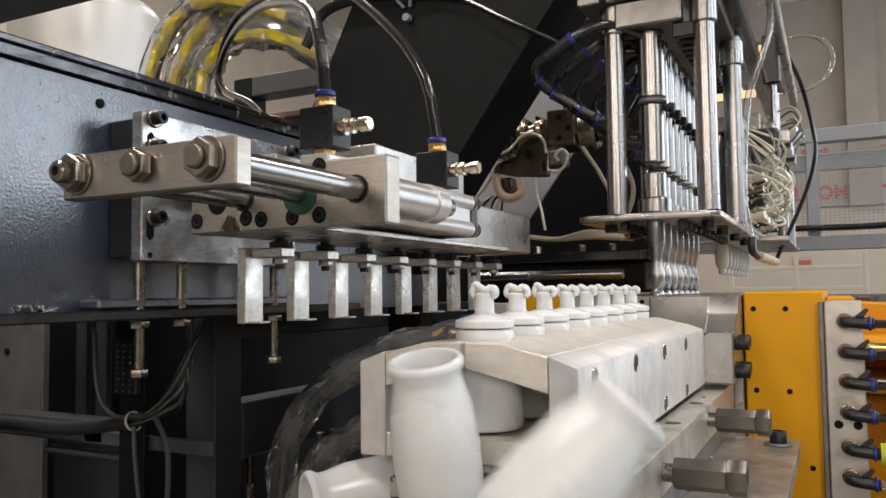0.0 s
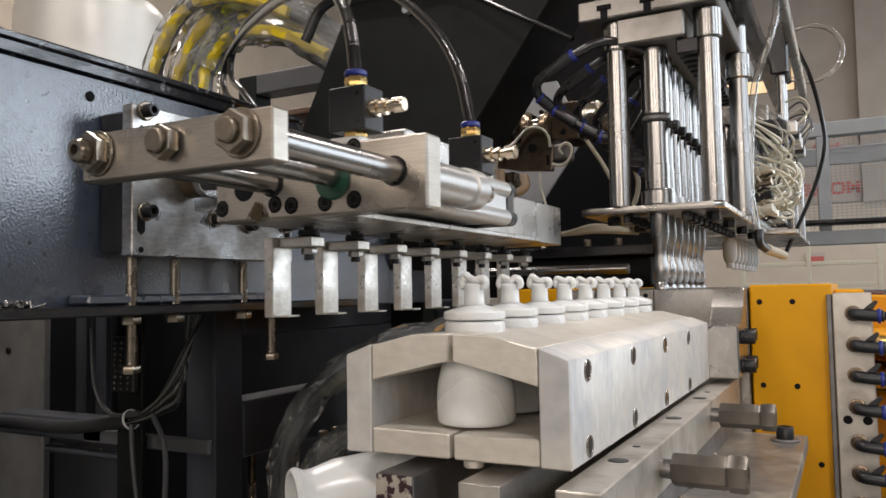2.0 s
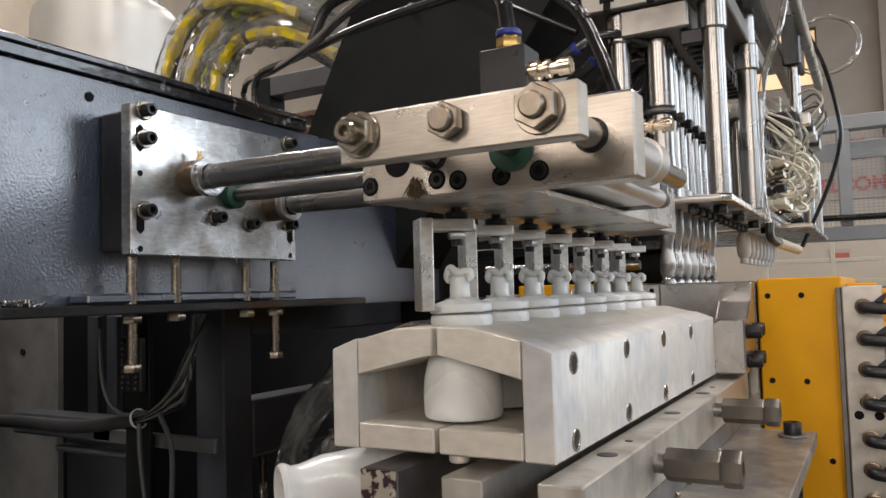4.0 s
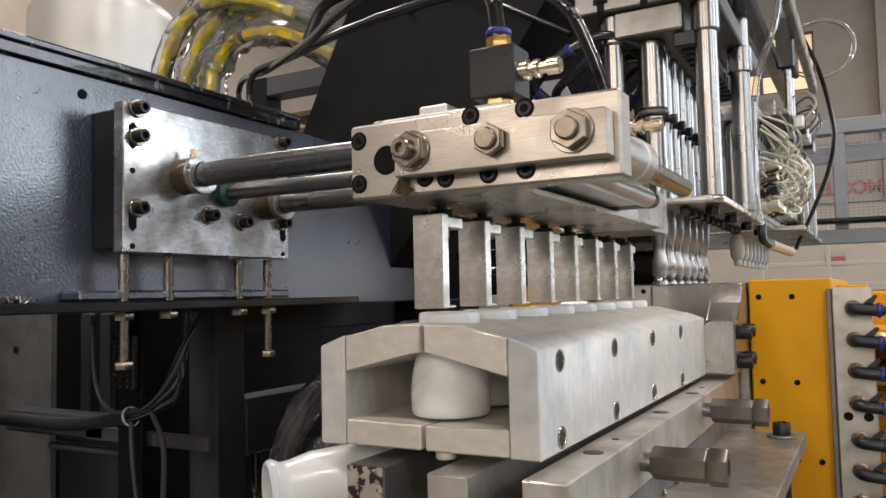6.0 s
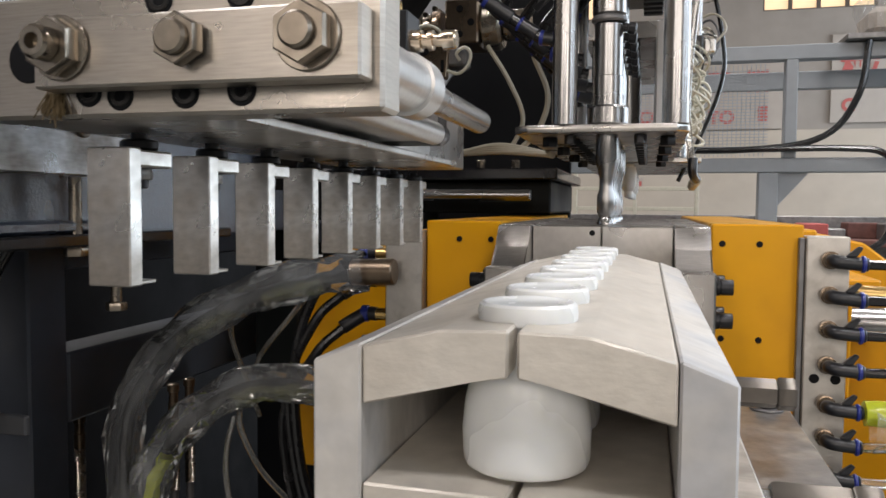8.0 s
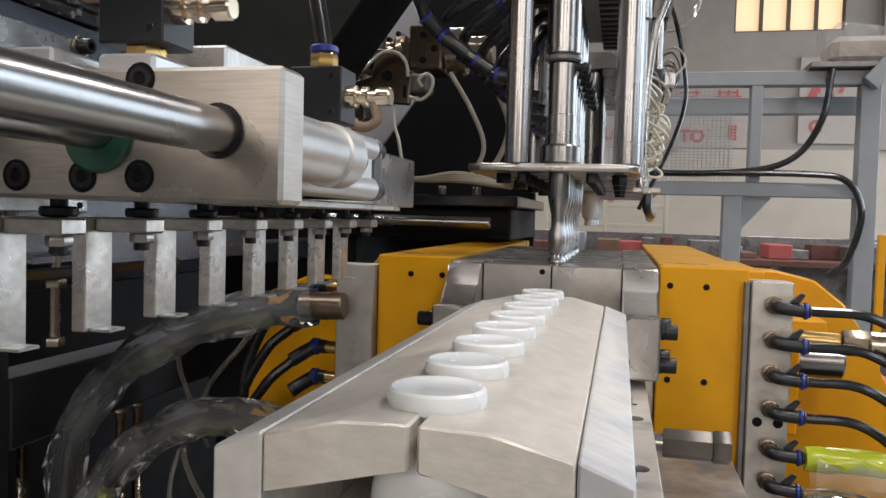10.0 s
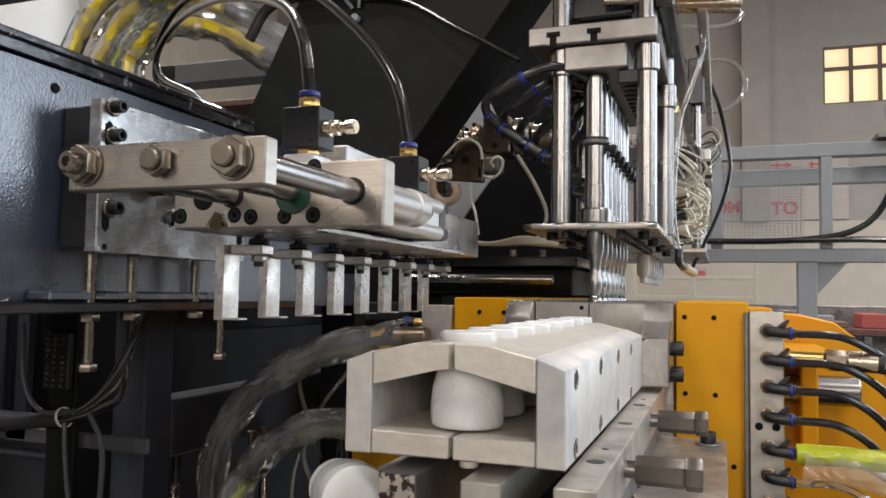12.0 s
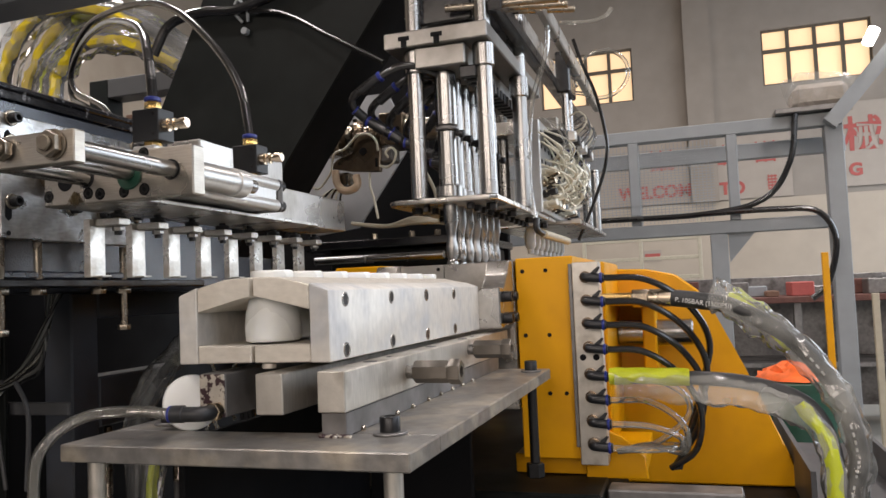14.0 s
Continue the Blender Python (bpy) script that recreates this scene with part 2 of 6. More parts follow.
M_RUST = material("rusty_steel", (0.12, 0.05, 0.04), 0.8, 0.0, 0.3, 20)
M_SPOT = material("paint_spotted_steel", (0.5, 0.46, 0.4), 0.5, 0.4, 0.15, 60, second=(0.05, 0.025, 0.03), second_scale=90, second_at=(0.5, 0.54))
M_WIRE = material("cream_wire", (0.42, 0.39, 0.31), 0.5, 0.0, 0.1)
M_CREAMTUBE = material("cream_air_tube", (0.62, 0.61, 0.52), 0.3, 0.0, 0.1)
M_PLASTER = material("pale_board", (0.365, 0.32, 0.28), 0.7, 0.0, 0.05, 5)
M_BRISTLE = material("oily_bristle", (0.10, 0.07, 0.03), 0.7, 0.0, 0.3, 200)
M_TEXTWHITE = material("white_print", (0.7, 0.7, 0.7), 0.6)

# ---- mesh helpers ----
ORG = {}


def thing(name, label, category, at=(0, 0, 0), group="", kind=""):
    ob = new(name)
    ob.empty_display_size = 0.02
    ob.location = at
    ORG[ob] = Vector(at)
    return tagged(ob, label, category, group, kind)


def part(name, bm, mat, parent=None, label="", org=None, smooth=True):
    base = ORG[parent] if parent else Vector((0, 0, 0))
    org = Vector(org) if org is not None else base
    bmesh.ops.translate(bm, verts=bm.verts, vec=-org)
    bmesh.ops.recalc_face_normals(bm, faces=bm.faces)
    me = bpy.data.meshes.new(name)
    bm.to_mesh(me)
    bm.free()
    if smooth:
        me.polygons.foreach_set("use_smooth", [True] * len(me.polygons))
        me.set_sharp_from_angle(angle=radians(35))
    me.materials.append(mat)
    ob = new(name, me)
    ob.parent = parent
    ob.location = org - base
    ORG[ob] = org
    if label:
        ob["label"] = label
    return ob


def solid(name, bm, mat, label, category, kind="", group=""):
    """A top-level thing of one mesh, its origin at its base."""
    lo = [min(v.co[i] for v in bm.verts) for i in range(3)]
    hi = [max(v.co[i] for v in bm.verts) for i in range(3)]
    return tagged(part(name, bm, mat, None, "", ((lo[0] + hi[0]) / 2, (lo[1] + hi[1]) / 2, lo[2])), label, category, group, kind)


def B():
    return bmesh.new()


def bx(bm, x0, x1, y0, y1, z0, z1, bev=0.001):
    vs = bmesh.ops.create_cube(bm, size=1)["verts"]
    for v in vs:
        v.co = Vector((x0 + (v.co.x + 0.5) * (x1 - x0), y0 + (v.co.y + 0.5) * (y1 - y0), z0 + (v.co.z + 0.5) * (z1 - z0)))
    if bev:
        es = list({e for v in vs for e in v.link_edges})
        bmesh.ops.bevel(bm, geom=es, offset=bev, segments=1, affect="EDGES")
    return bm


def axes(d):
    d = Vector(d).normalized()
    u = d.orthogonal().normalized() if abs(d.z) < 0.99 else Vector((1, 0, 0))
    if abs(d.z) < 0.99:
        u = Vector((0, 0, 1)).cross(d).normalized()
    return d, u, d.cross(u)


def ring(bm, p, u, v, r, seg, turn=0.0):
    return [bm.verts.new(Vector(p) + r * (math.cos(2 * math.pi * k / seg + turn) * u + math.sin(2 * math.pi * k / seg + turn) * v)) for k in range(seg)]


def bridge(bm, a, b):
    k = len(a)
    for i in range(k):
        bm.faces.new((a[i], a[(i + 1) % k], b[(i + 1) % k], b[i]))


def lathe(bm, p, d, profile, seg=24, turn=0.0, cap=True):
    """profile: (distance along d, radius)."""
    d, u, v = axes(d)
    rings = [ring(bm, Vector(p) + d * s, u, v, max(r, 1e-5), seg, turn) for s, r in profile]
    for a, b in zip(rings, rings[1:]):
        bridge(bm, a, b)
    if cap:
        bm.faces.new(list(reversed(rings[0])))
        bm.faces.new(rings[-1])
    return bm


def rod(bm, p, q, r, seg=20, ch=None):
    p, q = Vector(p), Vector(q)
    n = (q - p).length
    ch = min(r * 0.12, n * 0.3) if ch is None else ch
    return lathe(bm, p, q - p, [(0, r - ch), (ch, r), (n - ch, r), (n, r - ch)], seg)


def hexa(bm, p, d, r, n):
    c = min(n * 0.15, r * 0.15)
    return lathe(bm, p, d, [(0, r * 0.93), (c, r), (n - c, r), (n, r * 0.93)], 6, math.pi / 6)


def socket_screw(bm, p, d, r, n):
    return lathe(bm, p, d, [(0, r), (n * 0.92, r), (n, r * 0.93), (n, r * 0.58), (n * 0.35, r * 0.5), (n * 0.35, r * 0.01)], 16)


def smooth_path(pts, per=6):
    pts = [Vector(p) for p in pts]
    ext = [2 * pts[0] - pts[1]] + pts + [2 * pts[-1] - pts[-2]]
    out = []
    for i in range(1, len(ext) - 2):
        a, b, c, d = ext[i - 1:i + 3]
        for k in range(per):
            t = k / per
            out.append(0.5 * (2 * b + (c - a) * t + (2 * a - 5 * b + 4 * c - d) * t * t + (3 * b - a - 3 * c + d) * t ** 3))
    out.append(pts[-1])
    return out


def tube(bm, pts, r, seg=10, per=6, wobble=0.0, seed=1):
    path = smooth_path(pts, per) if per > 1 else [Vector(p) for p in pts]
    rnd = random.Random(seed)
    prev, last = None, None
    rings = []
    for i, p in enumerate(path):
        d = (path[min(i + 1, len(path) - 1)] - path[max(i - 1, 0)]).normalized()
        if last is None:
            d, u, v = axes(d)
        else:
            u = (last - d * last.dot(d)).normalized()
            v = d.cross(u)
        last = u
        if wobble:
            rings.append([bm.verts.new(p + r * (1 + wobble * (rnd.random() - 0.5) * 2) * (math.cos(2 * math.pi * k / seg) * u + math.sin(2 * math.pi * k / seg) * v)) for k in range(seg)])
        else:
            rings.append(ring(bm, p, u, v, r, seg))
    for a, b in zip(rings, rings[1:]):
        bridge(bm, a, b)
    bm.faces.new(list(reversed(rings[0])))
    bm.faces.new(rings[-1])
    return bm


def crinkled(bm, pts, r, seed=1, seg=14, per=6, drop=0.0, flat=1.0, wobble=0.13):
    """A loose film sleeve: an uneven, folded tube whose lower side hangs by drop and whose depth is pressed flat."""
    path = smooth_path(pts, per)
    rnd = random.Random(seed)
    fold = [rnd.uniform(-1, 1) for _ in range(seg)]
    rings, last = [], None
    for i, p in enumerate(path):
        d = (path[min(i + 1, len(path) - 1)] - path[max(i - 1, 0)]).normalized()
        if last is None:
            d, u, v = axes(d)
        else:
            u = (last - d * last.dot(d)).normalized()
            v = d.cross(u)
        last = u
        if i % 3 == 0:
            fold = [0.45 * f + 0.75 * rnd.uniform(-1, 1) for f in fold]
        swell = 1 + 0.10 * math.sin(i * 1.3 + seed) + 0.05 * rnd.uniform(-1, 1)
        row = []
        for k in range(seg):
            a = 2 * math.pi * (k + 0.4 * (i % 2)) / seg
            rr = r * swell * (1 + wobble * fold[k] + 0.05 * rnd.uniform(-1, 1))
            q = rr * (math.cos(a) * u + math.sin(a) * v)
            q.y *= flat
            if q.z < 0:
                q.z *= 1 + drop / r
            row.append(bm.verts.new(p + q))
        rings.append(row)
    for a, b in zip(rings, rings[1:]):
        for k in range(seg):
            n = (k + 1) % seg
            bm.faces.new((a[k], a[n], b[k]))
            bm.faces.new((a[n], b[n], b[k]))
    return bm


def prism(bm, poly, plane, a, b, bev=0.0):
    """A polygon of (first, second) in the plane 'xz', 'xy' or 'yz', drawn out from a to b along the third axis."""
    def at(p, w):
        return {"xz": (p[0], w, p[1]), "xy": (p[0], p[1], w), "yz": (w, p[0], p[1])}[plane]
    lo = [bm.verts.new(at(p, a)) for p in poly]
    hi = [bm.verts.new(at(p, b)) for p in poly]
    bridge(bm, lo, hi)
    bm.faces.new(list(reversed(lo)))
    bm.faces.new(hi)
    if bev:
        es = list({e for v in lo + hi for e in v.link_edges})
        bmesh.ops.bevel(bm, geom=es, offset=bev, segments=1, affect="EDGES")
    return bm


# ---- the hall ----
WALL_Y = 14.0


def hall():
    solid("floor", bx(B(), -9, 9, -8, WALL_Y + 0.3, -0.1, 0, 0), M_FLOOR, "grey concrete factory floor", "floor", "structure")
    solid("ceiling", bx(B(), -9, 9, -8, WALL_Y + 0.3, 7.6, 7.8, 0), M_WALL, "plain grey factory ceiling", "ceiling", "structure")
    # north wall with its row of window openings
    wins = [(-2.3, -0.62), (1.55, 3.25), (4.6, 6.3), (-5.6, -3.9)]
    z0, z1 = 4.54, 5.51
    bm = B()
    bx(bm, -9, 9, WALL_Y, WALL_Y + 0.25, 2.6, z0, 0)
    bx(bm, -9, 9, WALL_Y, WALL_Y + 0.25, z1, 7.6, 0)
    edges = sorted(wins)
    x = -9
    for a, b in edges:
        bx(bm, x, a, WALL_Y, WALL_Y + 0.25, z0, z1, 0)
        x = b
    bx(bm, x, 9, WALL_Y, WALL_Y + 0.25, z0, z1, 0)
    for px in (0.5, -3.1, 4.0):
        bx(bm, px - 0.22, px + 0.22, WALL_Y - 0.18, WALL_Y, 2.6, 7.6, 0)
    solid("wall_north", bm, M_WALL, "grey plastered hall wall with pilasters", "wall", "structure")
    solid("wall_north_low", bx(B(), -9, 9, WALL_Y - 0.02, WALL_Y + 0.25, 0, 2.6, 0), M_WALLLOW, "cream painted lower hall wall", "wall", "structure")
    for i, (a, b) in enumerate(edges):
        w = thing("window_%d" % (i + 1), "factory window with dark frame and warm daylight behind", "window", ((a + b) / 2, WALL_Y, z0), kind="structure")
        part("pane", bx(B(), a, b, WALL_Y + 0.12, WALL_Y + 0.13, z0, z1, 0), M_GLOWWIN, w)
        fr = B()
        n = max(2, round((b - a) / 0.46))
        for k in range(n + 1):
            fx = a + (b - a) * k / n
            bx(fr, fx - 0.03, fx + 0.03, WALL_Y + 0.06, WALL_Y + 0.11, z0, z1, 0)
        for fz in (z0, z0 + 0.60, z1):
            bx(fr, a, b, WALL_Y + 0.05, WALL_Y + 0.1, fz - 0.03, fz + 0.03, 0)
        part("window_frame", fr, M_WINFRAME, w)
    # unseen south wall, its window band added for the warm front light
    bm = B()
    bx(bm, -9, 9, -8.25, -8, 0, 2.2, 0)
    bx(bm, -9, 9, -8.25, -8, 5.0, 7.6, 0)
    for wa, wb in ((-9, -4.1), (-1.9, -0.5), (1.7, 3.1), (5.3, 9)):
        bx(bm, wa, wb, -8.25, -8, 2.2, 5.0, 0)
    solid("wall_south", bm, M_WALL, "unseen grey plastered hall wall with window band added for light", "wall", "structure")
    solid("wall_west", bx(B(), -9.25, -9, -8, WALL_Y, 0, 7.6, 0), M_WALLLOW, "cream hall wall behind the machine", "wall", "structure")
    # unseen east wall, windows and doorway added for side light and metal reflections
    bm = B()
    bx(bm, 7, 7.25, -8, 8.65, 2.0, 2.2, 0)
    bx(bm, 7, 7.25, -8, 4.25, 2.2, 2.4, 0)
    bx(bm, 7, 7.25, 13.4, WALL_Y, 2.0, 2.4, 0)
    bx(bm, 7, 7.25, -8, WALL_Y, 5.5, 7.6, 0)
    for wa, wb in ((-8, -3.3), (-1.5, 0.3), (2.1, 4.25), (8.35, 8.65), (13.4, WALL_Y)):
        bx(bm, 7, 7.25, wa, wb, 2.4, 5.5, 0)
    # added dark lower wall, out of view, so low reflections stay dark
    solid("wall_east_low", bx(bx(B(), 6.99, 7.25, -8, 8.64, 0, 1.998, 0), 6.99, 7.25, 13.41, WALL_Y - 0.02, 0, 1.998, 0), M_DARKREFLECT, "unseen lower hall wall added dark to darken reflections", "wall", "structure")
    solid("wall_east", bm, M_WALLLOW, "unseen cream hall wall with windows and tall doorway added for light", "wall", "structure")
    # housings for the added ceiling lamps, never in view
    for lx, ly in ((2.2, -1.8), (2.2, 2.6), (-2.6, -1.8), (-3.6, 3.4), (2.2, 7.4), (-2.6, 8.0), (-6.0, 6.0)):
        t = thing("added_ceiling_light", "long white strip light added unseen under the ceiling", "lamp", (lx, ly, 6.7), "hall strip lights")
        part("housing", bx(B(), lx - 0.8, lx + 0.8, ly - 0.27, ly + 0.27, 6.7, 6.78, 0.01), M_GREY, t)
        cord = B()
        for s in (-0.6, 0.6):
            rod(cord, (lx + s, ly, 6.78), (lx + s, ly, 7.6), 0.008, 6)
        part("cord", cord, M_BLACKPLASTIC, t)
    # red lettering on boards along the wall
    for bx0, bx1, bz0, bz1 in ((-1.9, 0.24, 2.62, 3.75), (0.45, 1.9, 2.62, 3.7), (2.6, 4.4, 2.7, 4.1)):
        solid("sign_board", bx(B(), bx0, bx1, WALL_Y - 0.06, WALL_Y - 0.025, bz0, bz1, 0), M_PLASTER, "pale board with red lettering on the wall", "sign")
    for text, x, z, size in (("WELCOME", -0.97, 2.75, 0.285), ("TO", 0.74, 2.72, 0.285), ("\u68b0", 2.70, 3.34, 0.6), ("G", 2.76, 2.88, 0.28)):
        cu = bpy.data.curves.new("lettering", "FONT")
        cu.body, cu.size, cu.extrude, cu.offset = text, size, 0.004, 0.012
        cu.materials.append(M_RED)
        ob = new("lettering", cu)
        ob.matrix_world = pose(x, WALL_Y - 0.066, z, 90, 0, 0)
        tagged(ob, "red painted capital letters on the wall board", "lettering")
    sg = thing("notice_sign", "small red and white notice on the wall", "sign", (-0.46, WALL_Y - 0.03, 1.64))
    part("sign_board", bx(B(), -0.6, -0.3, WALL_Y - 0.04, WALL_Y - 0.022, 1.62, 1.82, 0), M_PLASTER, sg)
    part("red_band", bx(B(), -0.58, -0.32, WALL_Y - 0.046, WALL_Y - 0.041, 1.68, 1.76, 0), M_RED, sg)
    rnd = random.Random(5)
    for x, z, w, h in ((-0.45, 3.22, 0.5, 0.36), (0.62, 3.22, 0.45, 0.36), (1.3, 3.22, 0.42, 0.36),
                       (1.5, 2.74, 0.16, 0.26)):
        bm = B()
        for k in range(5):
            yy = z + h * (k + 0.2) / 5
            bx(bm, x + rnd.random() * w * 0.2, x + w * (0.75 + 0.25 * rnd.random()), WALL_Y - 0.068, WALL_Y - 0.061, yy, yy + h * 0.09, 0)
        for k in range(3):
            xx = x + w * (k + 0.3) / 3
            bx(bm, xx, xx + w * 0.08, WALL_Y - 0.069, WALL_Y - 0.061, z, z + h, 0)
        solid("lettering", bm, M_RED, "red painted strokes on the wall board", "lettering")


# ---- grey steel frame between the machine and the wall ----
def frame_stand():
    y = 4.27
    t = thing("steel_stand", "tall grey painted steel stand of square tube", "stand", (0.3, y, 0), kind="")
    bars = [("beam", -1.6, 0.93, 2.03, 2.10), ("beam", -1.6, 0.838, 1.49, 1.56), ("post", 0.84, 0.93, 0, 2.029),
            ("post", 0.24, 0.33, 0, 1.489), ("upright", 0.35, 0.405, 1.56, 2.03), ("upright", -0.175, -0.12, 1.56, 2.03), ("upright", -0.72, -0.67, 1.56, 2.03)]
    for n, a, b, c, d in bars:
        part(n, bx(B(), a, b, y, y + 0.08, c, d, 0.004), M_GREY, t)
    part("top_rail", bx(B(), -1.6, 0.99, y + 0.3, y + 0.36, 1.93, 2.02, 0.004), M_GREY, t)
    part("gusset", prism(B(), [(0.335, 1.488), (0.47, 1.488), (0.335, 1.33)], "xz", y + 0.03, y + 0.04), M_GREY, t)
    part("platform", bx(B(), 0.60, 0.94, y - 0.06, y + 0.4, 2.104, 2.13, 0.003), M_DARKSTEEL, t)
    mesh = B()
    for k in range(26):
        zz = 1.6 + 0.4 * k / 26
        bx(mesh, -1.6, 0.28, y + 0.04, y + 0.043, zz, zz + 0.004, 0)
    for k in range(90):
        xx = -1.6 + 1.88 * k / 90
        bx(mesh, xx, xx + 0.004, y + 0.044, y + 0.047, 1.57, 2.02, 0)
    part("mesh_panel", mesh, M_GREY, t)
    b = thing("wrapped_box", "crumpled clear plastic wrapped box on the stand", "box", (0.8, y, 2.13))
    part("body", bx(B(), 0.70, 0.97, y - 0.02, y + 0.25, 2.13, 2.26, 0.03), M_PLASTER, b)
    part("wrap", tube(B(), [(0.68, y + 0.05, 2.2), (0.8, y + 0.05, 2.23), (1.0, y + 0.05, 2.21)], 0.10, 12, 5, 0.2), M_FILM, b, smooth=False)
    c = thing("cable", "thick black cable draped along the stand", "cable", (0.3, y, 1.56))
    part("cable_run", tube(B(), [(-1.4, y - 0.02, 1.59), (-0.4, y - 0.02, 1.60), (0.2, y - 0.02, 1.60), (0.52, y - 0.03, 1.66), (0.66, y - 0.04, 1.85), (0.70, y - 0.03, 2.1)], 0.016), M_RUBBER, c)
    part("cable_drop", tube(B(), [(0.2, y - 0.03, 1.6), (0.6, y - 0.04, 1.6), (0.78, y - 0.05, 1.57), (0.85, y - 0.06, 1.42), (0.80, y - 0.06, 1.2), (0.72, y - 0.06, 1.12)], 0.016), M_RUBBER, c)
    for ob in (t, b, c):
        ob.location.x += 0.07
    lb = thing("swing_arm_lamp", "grey arm carrying a bright white work lamp", "lamp", (0.93, y, 2.1))
    part("arm", prism(B(), [(0.90, 2.05), (0.955, 2.0), (1.30, 2.40), (1.245, 2.45)], "xz", y - 0.08, y - 0.02), M_GREY, lb)
    part("lamp_tube", rod(B(), (1.115, y - 0.12, 2.40), (1.155, y - 0.12, 2.48), 0.028, 14), M_LAMPGLOW, lb)
    k = thing("work_table", "cluttered dark steel work table by the wall", "table", (1.0, 7.0, 0))
    part("tabletop", bx(B(), -1.2, 3.4, 6.6, 7.4, 1.03, 1.08, 0.005), M_RUST, k)
    for px in (-1.1, 1.0, 3.3):
        part("leg", bx(B(), px - 0.03, px + 0.03, 6.65, 6.71, 0, 1.03, 0.004), M_DARKSTEEL, k)
    part("lower_shelf", bx(B(), -1.2, 3.4, 6.7, 7.4, 0.5, 0.54, 0.005), M_DARKSTEEL, k)
    part("back_board", bx(B(), -1.2, 3.4, 7.41, 7.44, 0.1, 1.25, 0.005), M_DARKSTEEL, k)
    rnd = random.Random(3)
    mats = [M_RUST, M_DARKSTEEL, M_GREY, M_WOOD, M_RED, M_DARKSTEEL]
    for i in range(22):
        px = -1.0 + 0.19 * i + rnd.random() * 0.08
        w, h = 0.08 + rnd.random() * 0.22, 0.03 + rnd.random() * 0.14
        solid("metal_part", bx(B(), px, px + w, 6.7 + rnd.random() * 0.3, 7.2, 1.08, 1.08 + h, 0.008), mats[i % 6], "small machine part lying on the work table", "part", group="parts on the work table")
    cab = thing("steel_rack", "open steel rack stored against the wall", "rack", (-0.4, 9.0, 0))
    for i in range(7):
        part("rung", bx(B(), -1.0, 0.3, 9.0, 9.05, 0.4 + i * 0.22, 0.44 + i * 0.22, 0.003), M_WIRE, cab)
    for px in (-1.0, -0.35, 0.3):
        part("post", bx(B(), px - 0.02, px + 0.02, 8.99, 9.06, 0, 2.0, 0.003), M_WIRE, cab)
    bin_ = thing("green_bin", "dark green bin with orange cloth on top", "bin", (0.53, 2.9, 0))
    part("body", lathe(B(), (0.53, 2.9, 0), (0, 0, 1), [(0, 0.14), (0.84, 0.16)], 28), M_BINGREEN, bin_)
    part("rim", lathe(B(), (0.53, 2.9, 0.8405), (0, 0, 1), [(0, 0.166), (0.02, 0.166), (0.022, 0.16)], 28), M_BINGREEN, bin_)
    rnd = random.Random(12)
    cl = B()
    rows_ = []
    for a in range(9):
        rows_.append([cl.verts.new((0.53 + 0.135 * (a / 8) * math.cos(2 * math.pi * k / 18) * (1 + 0.2 * rnd.uniform(-1, 1)), 2.9 + 0.13 * (a / 8) * math.sin(2 * math.pi * k / 18) * (1 + 0.2 * rnd.uniform(-1, 1)),
                                    0.868 + 0.055 * (1 - (a / 8) ** 2) + 0.011 * rnd.uniform(-1, 1) * (a < 8))) for k in range(18)])
    for a, b in zip(rows_, rows_[1:]):
        bridge(cl, a, b)
    solid("orange_cloth", cl, material("orange_cloth", (0.75, 0.13, 0.02), 0.8, 0.0, 0.25, 30), "crumpled orange cloth lying on the bin", "cloth")
    sp = thing("steel_strips", "upright painted steel strips leaning together", "strips", (0.95, 3.2, 0))
    for px, tl, m in ((0.87, 1.16, M_WIRE), (0.92, 1.1, M_WIRE), (0.70, 1.33, M_YELLOW)):
        part("strip", bx(B(), px, px + 0.025, 3.2, 3.22, 0, tl, 0.002), m, sp)


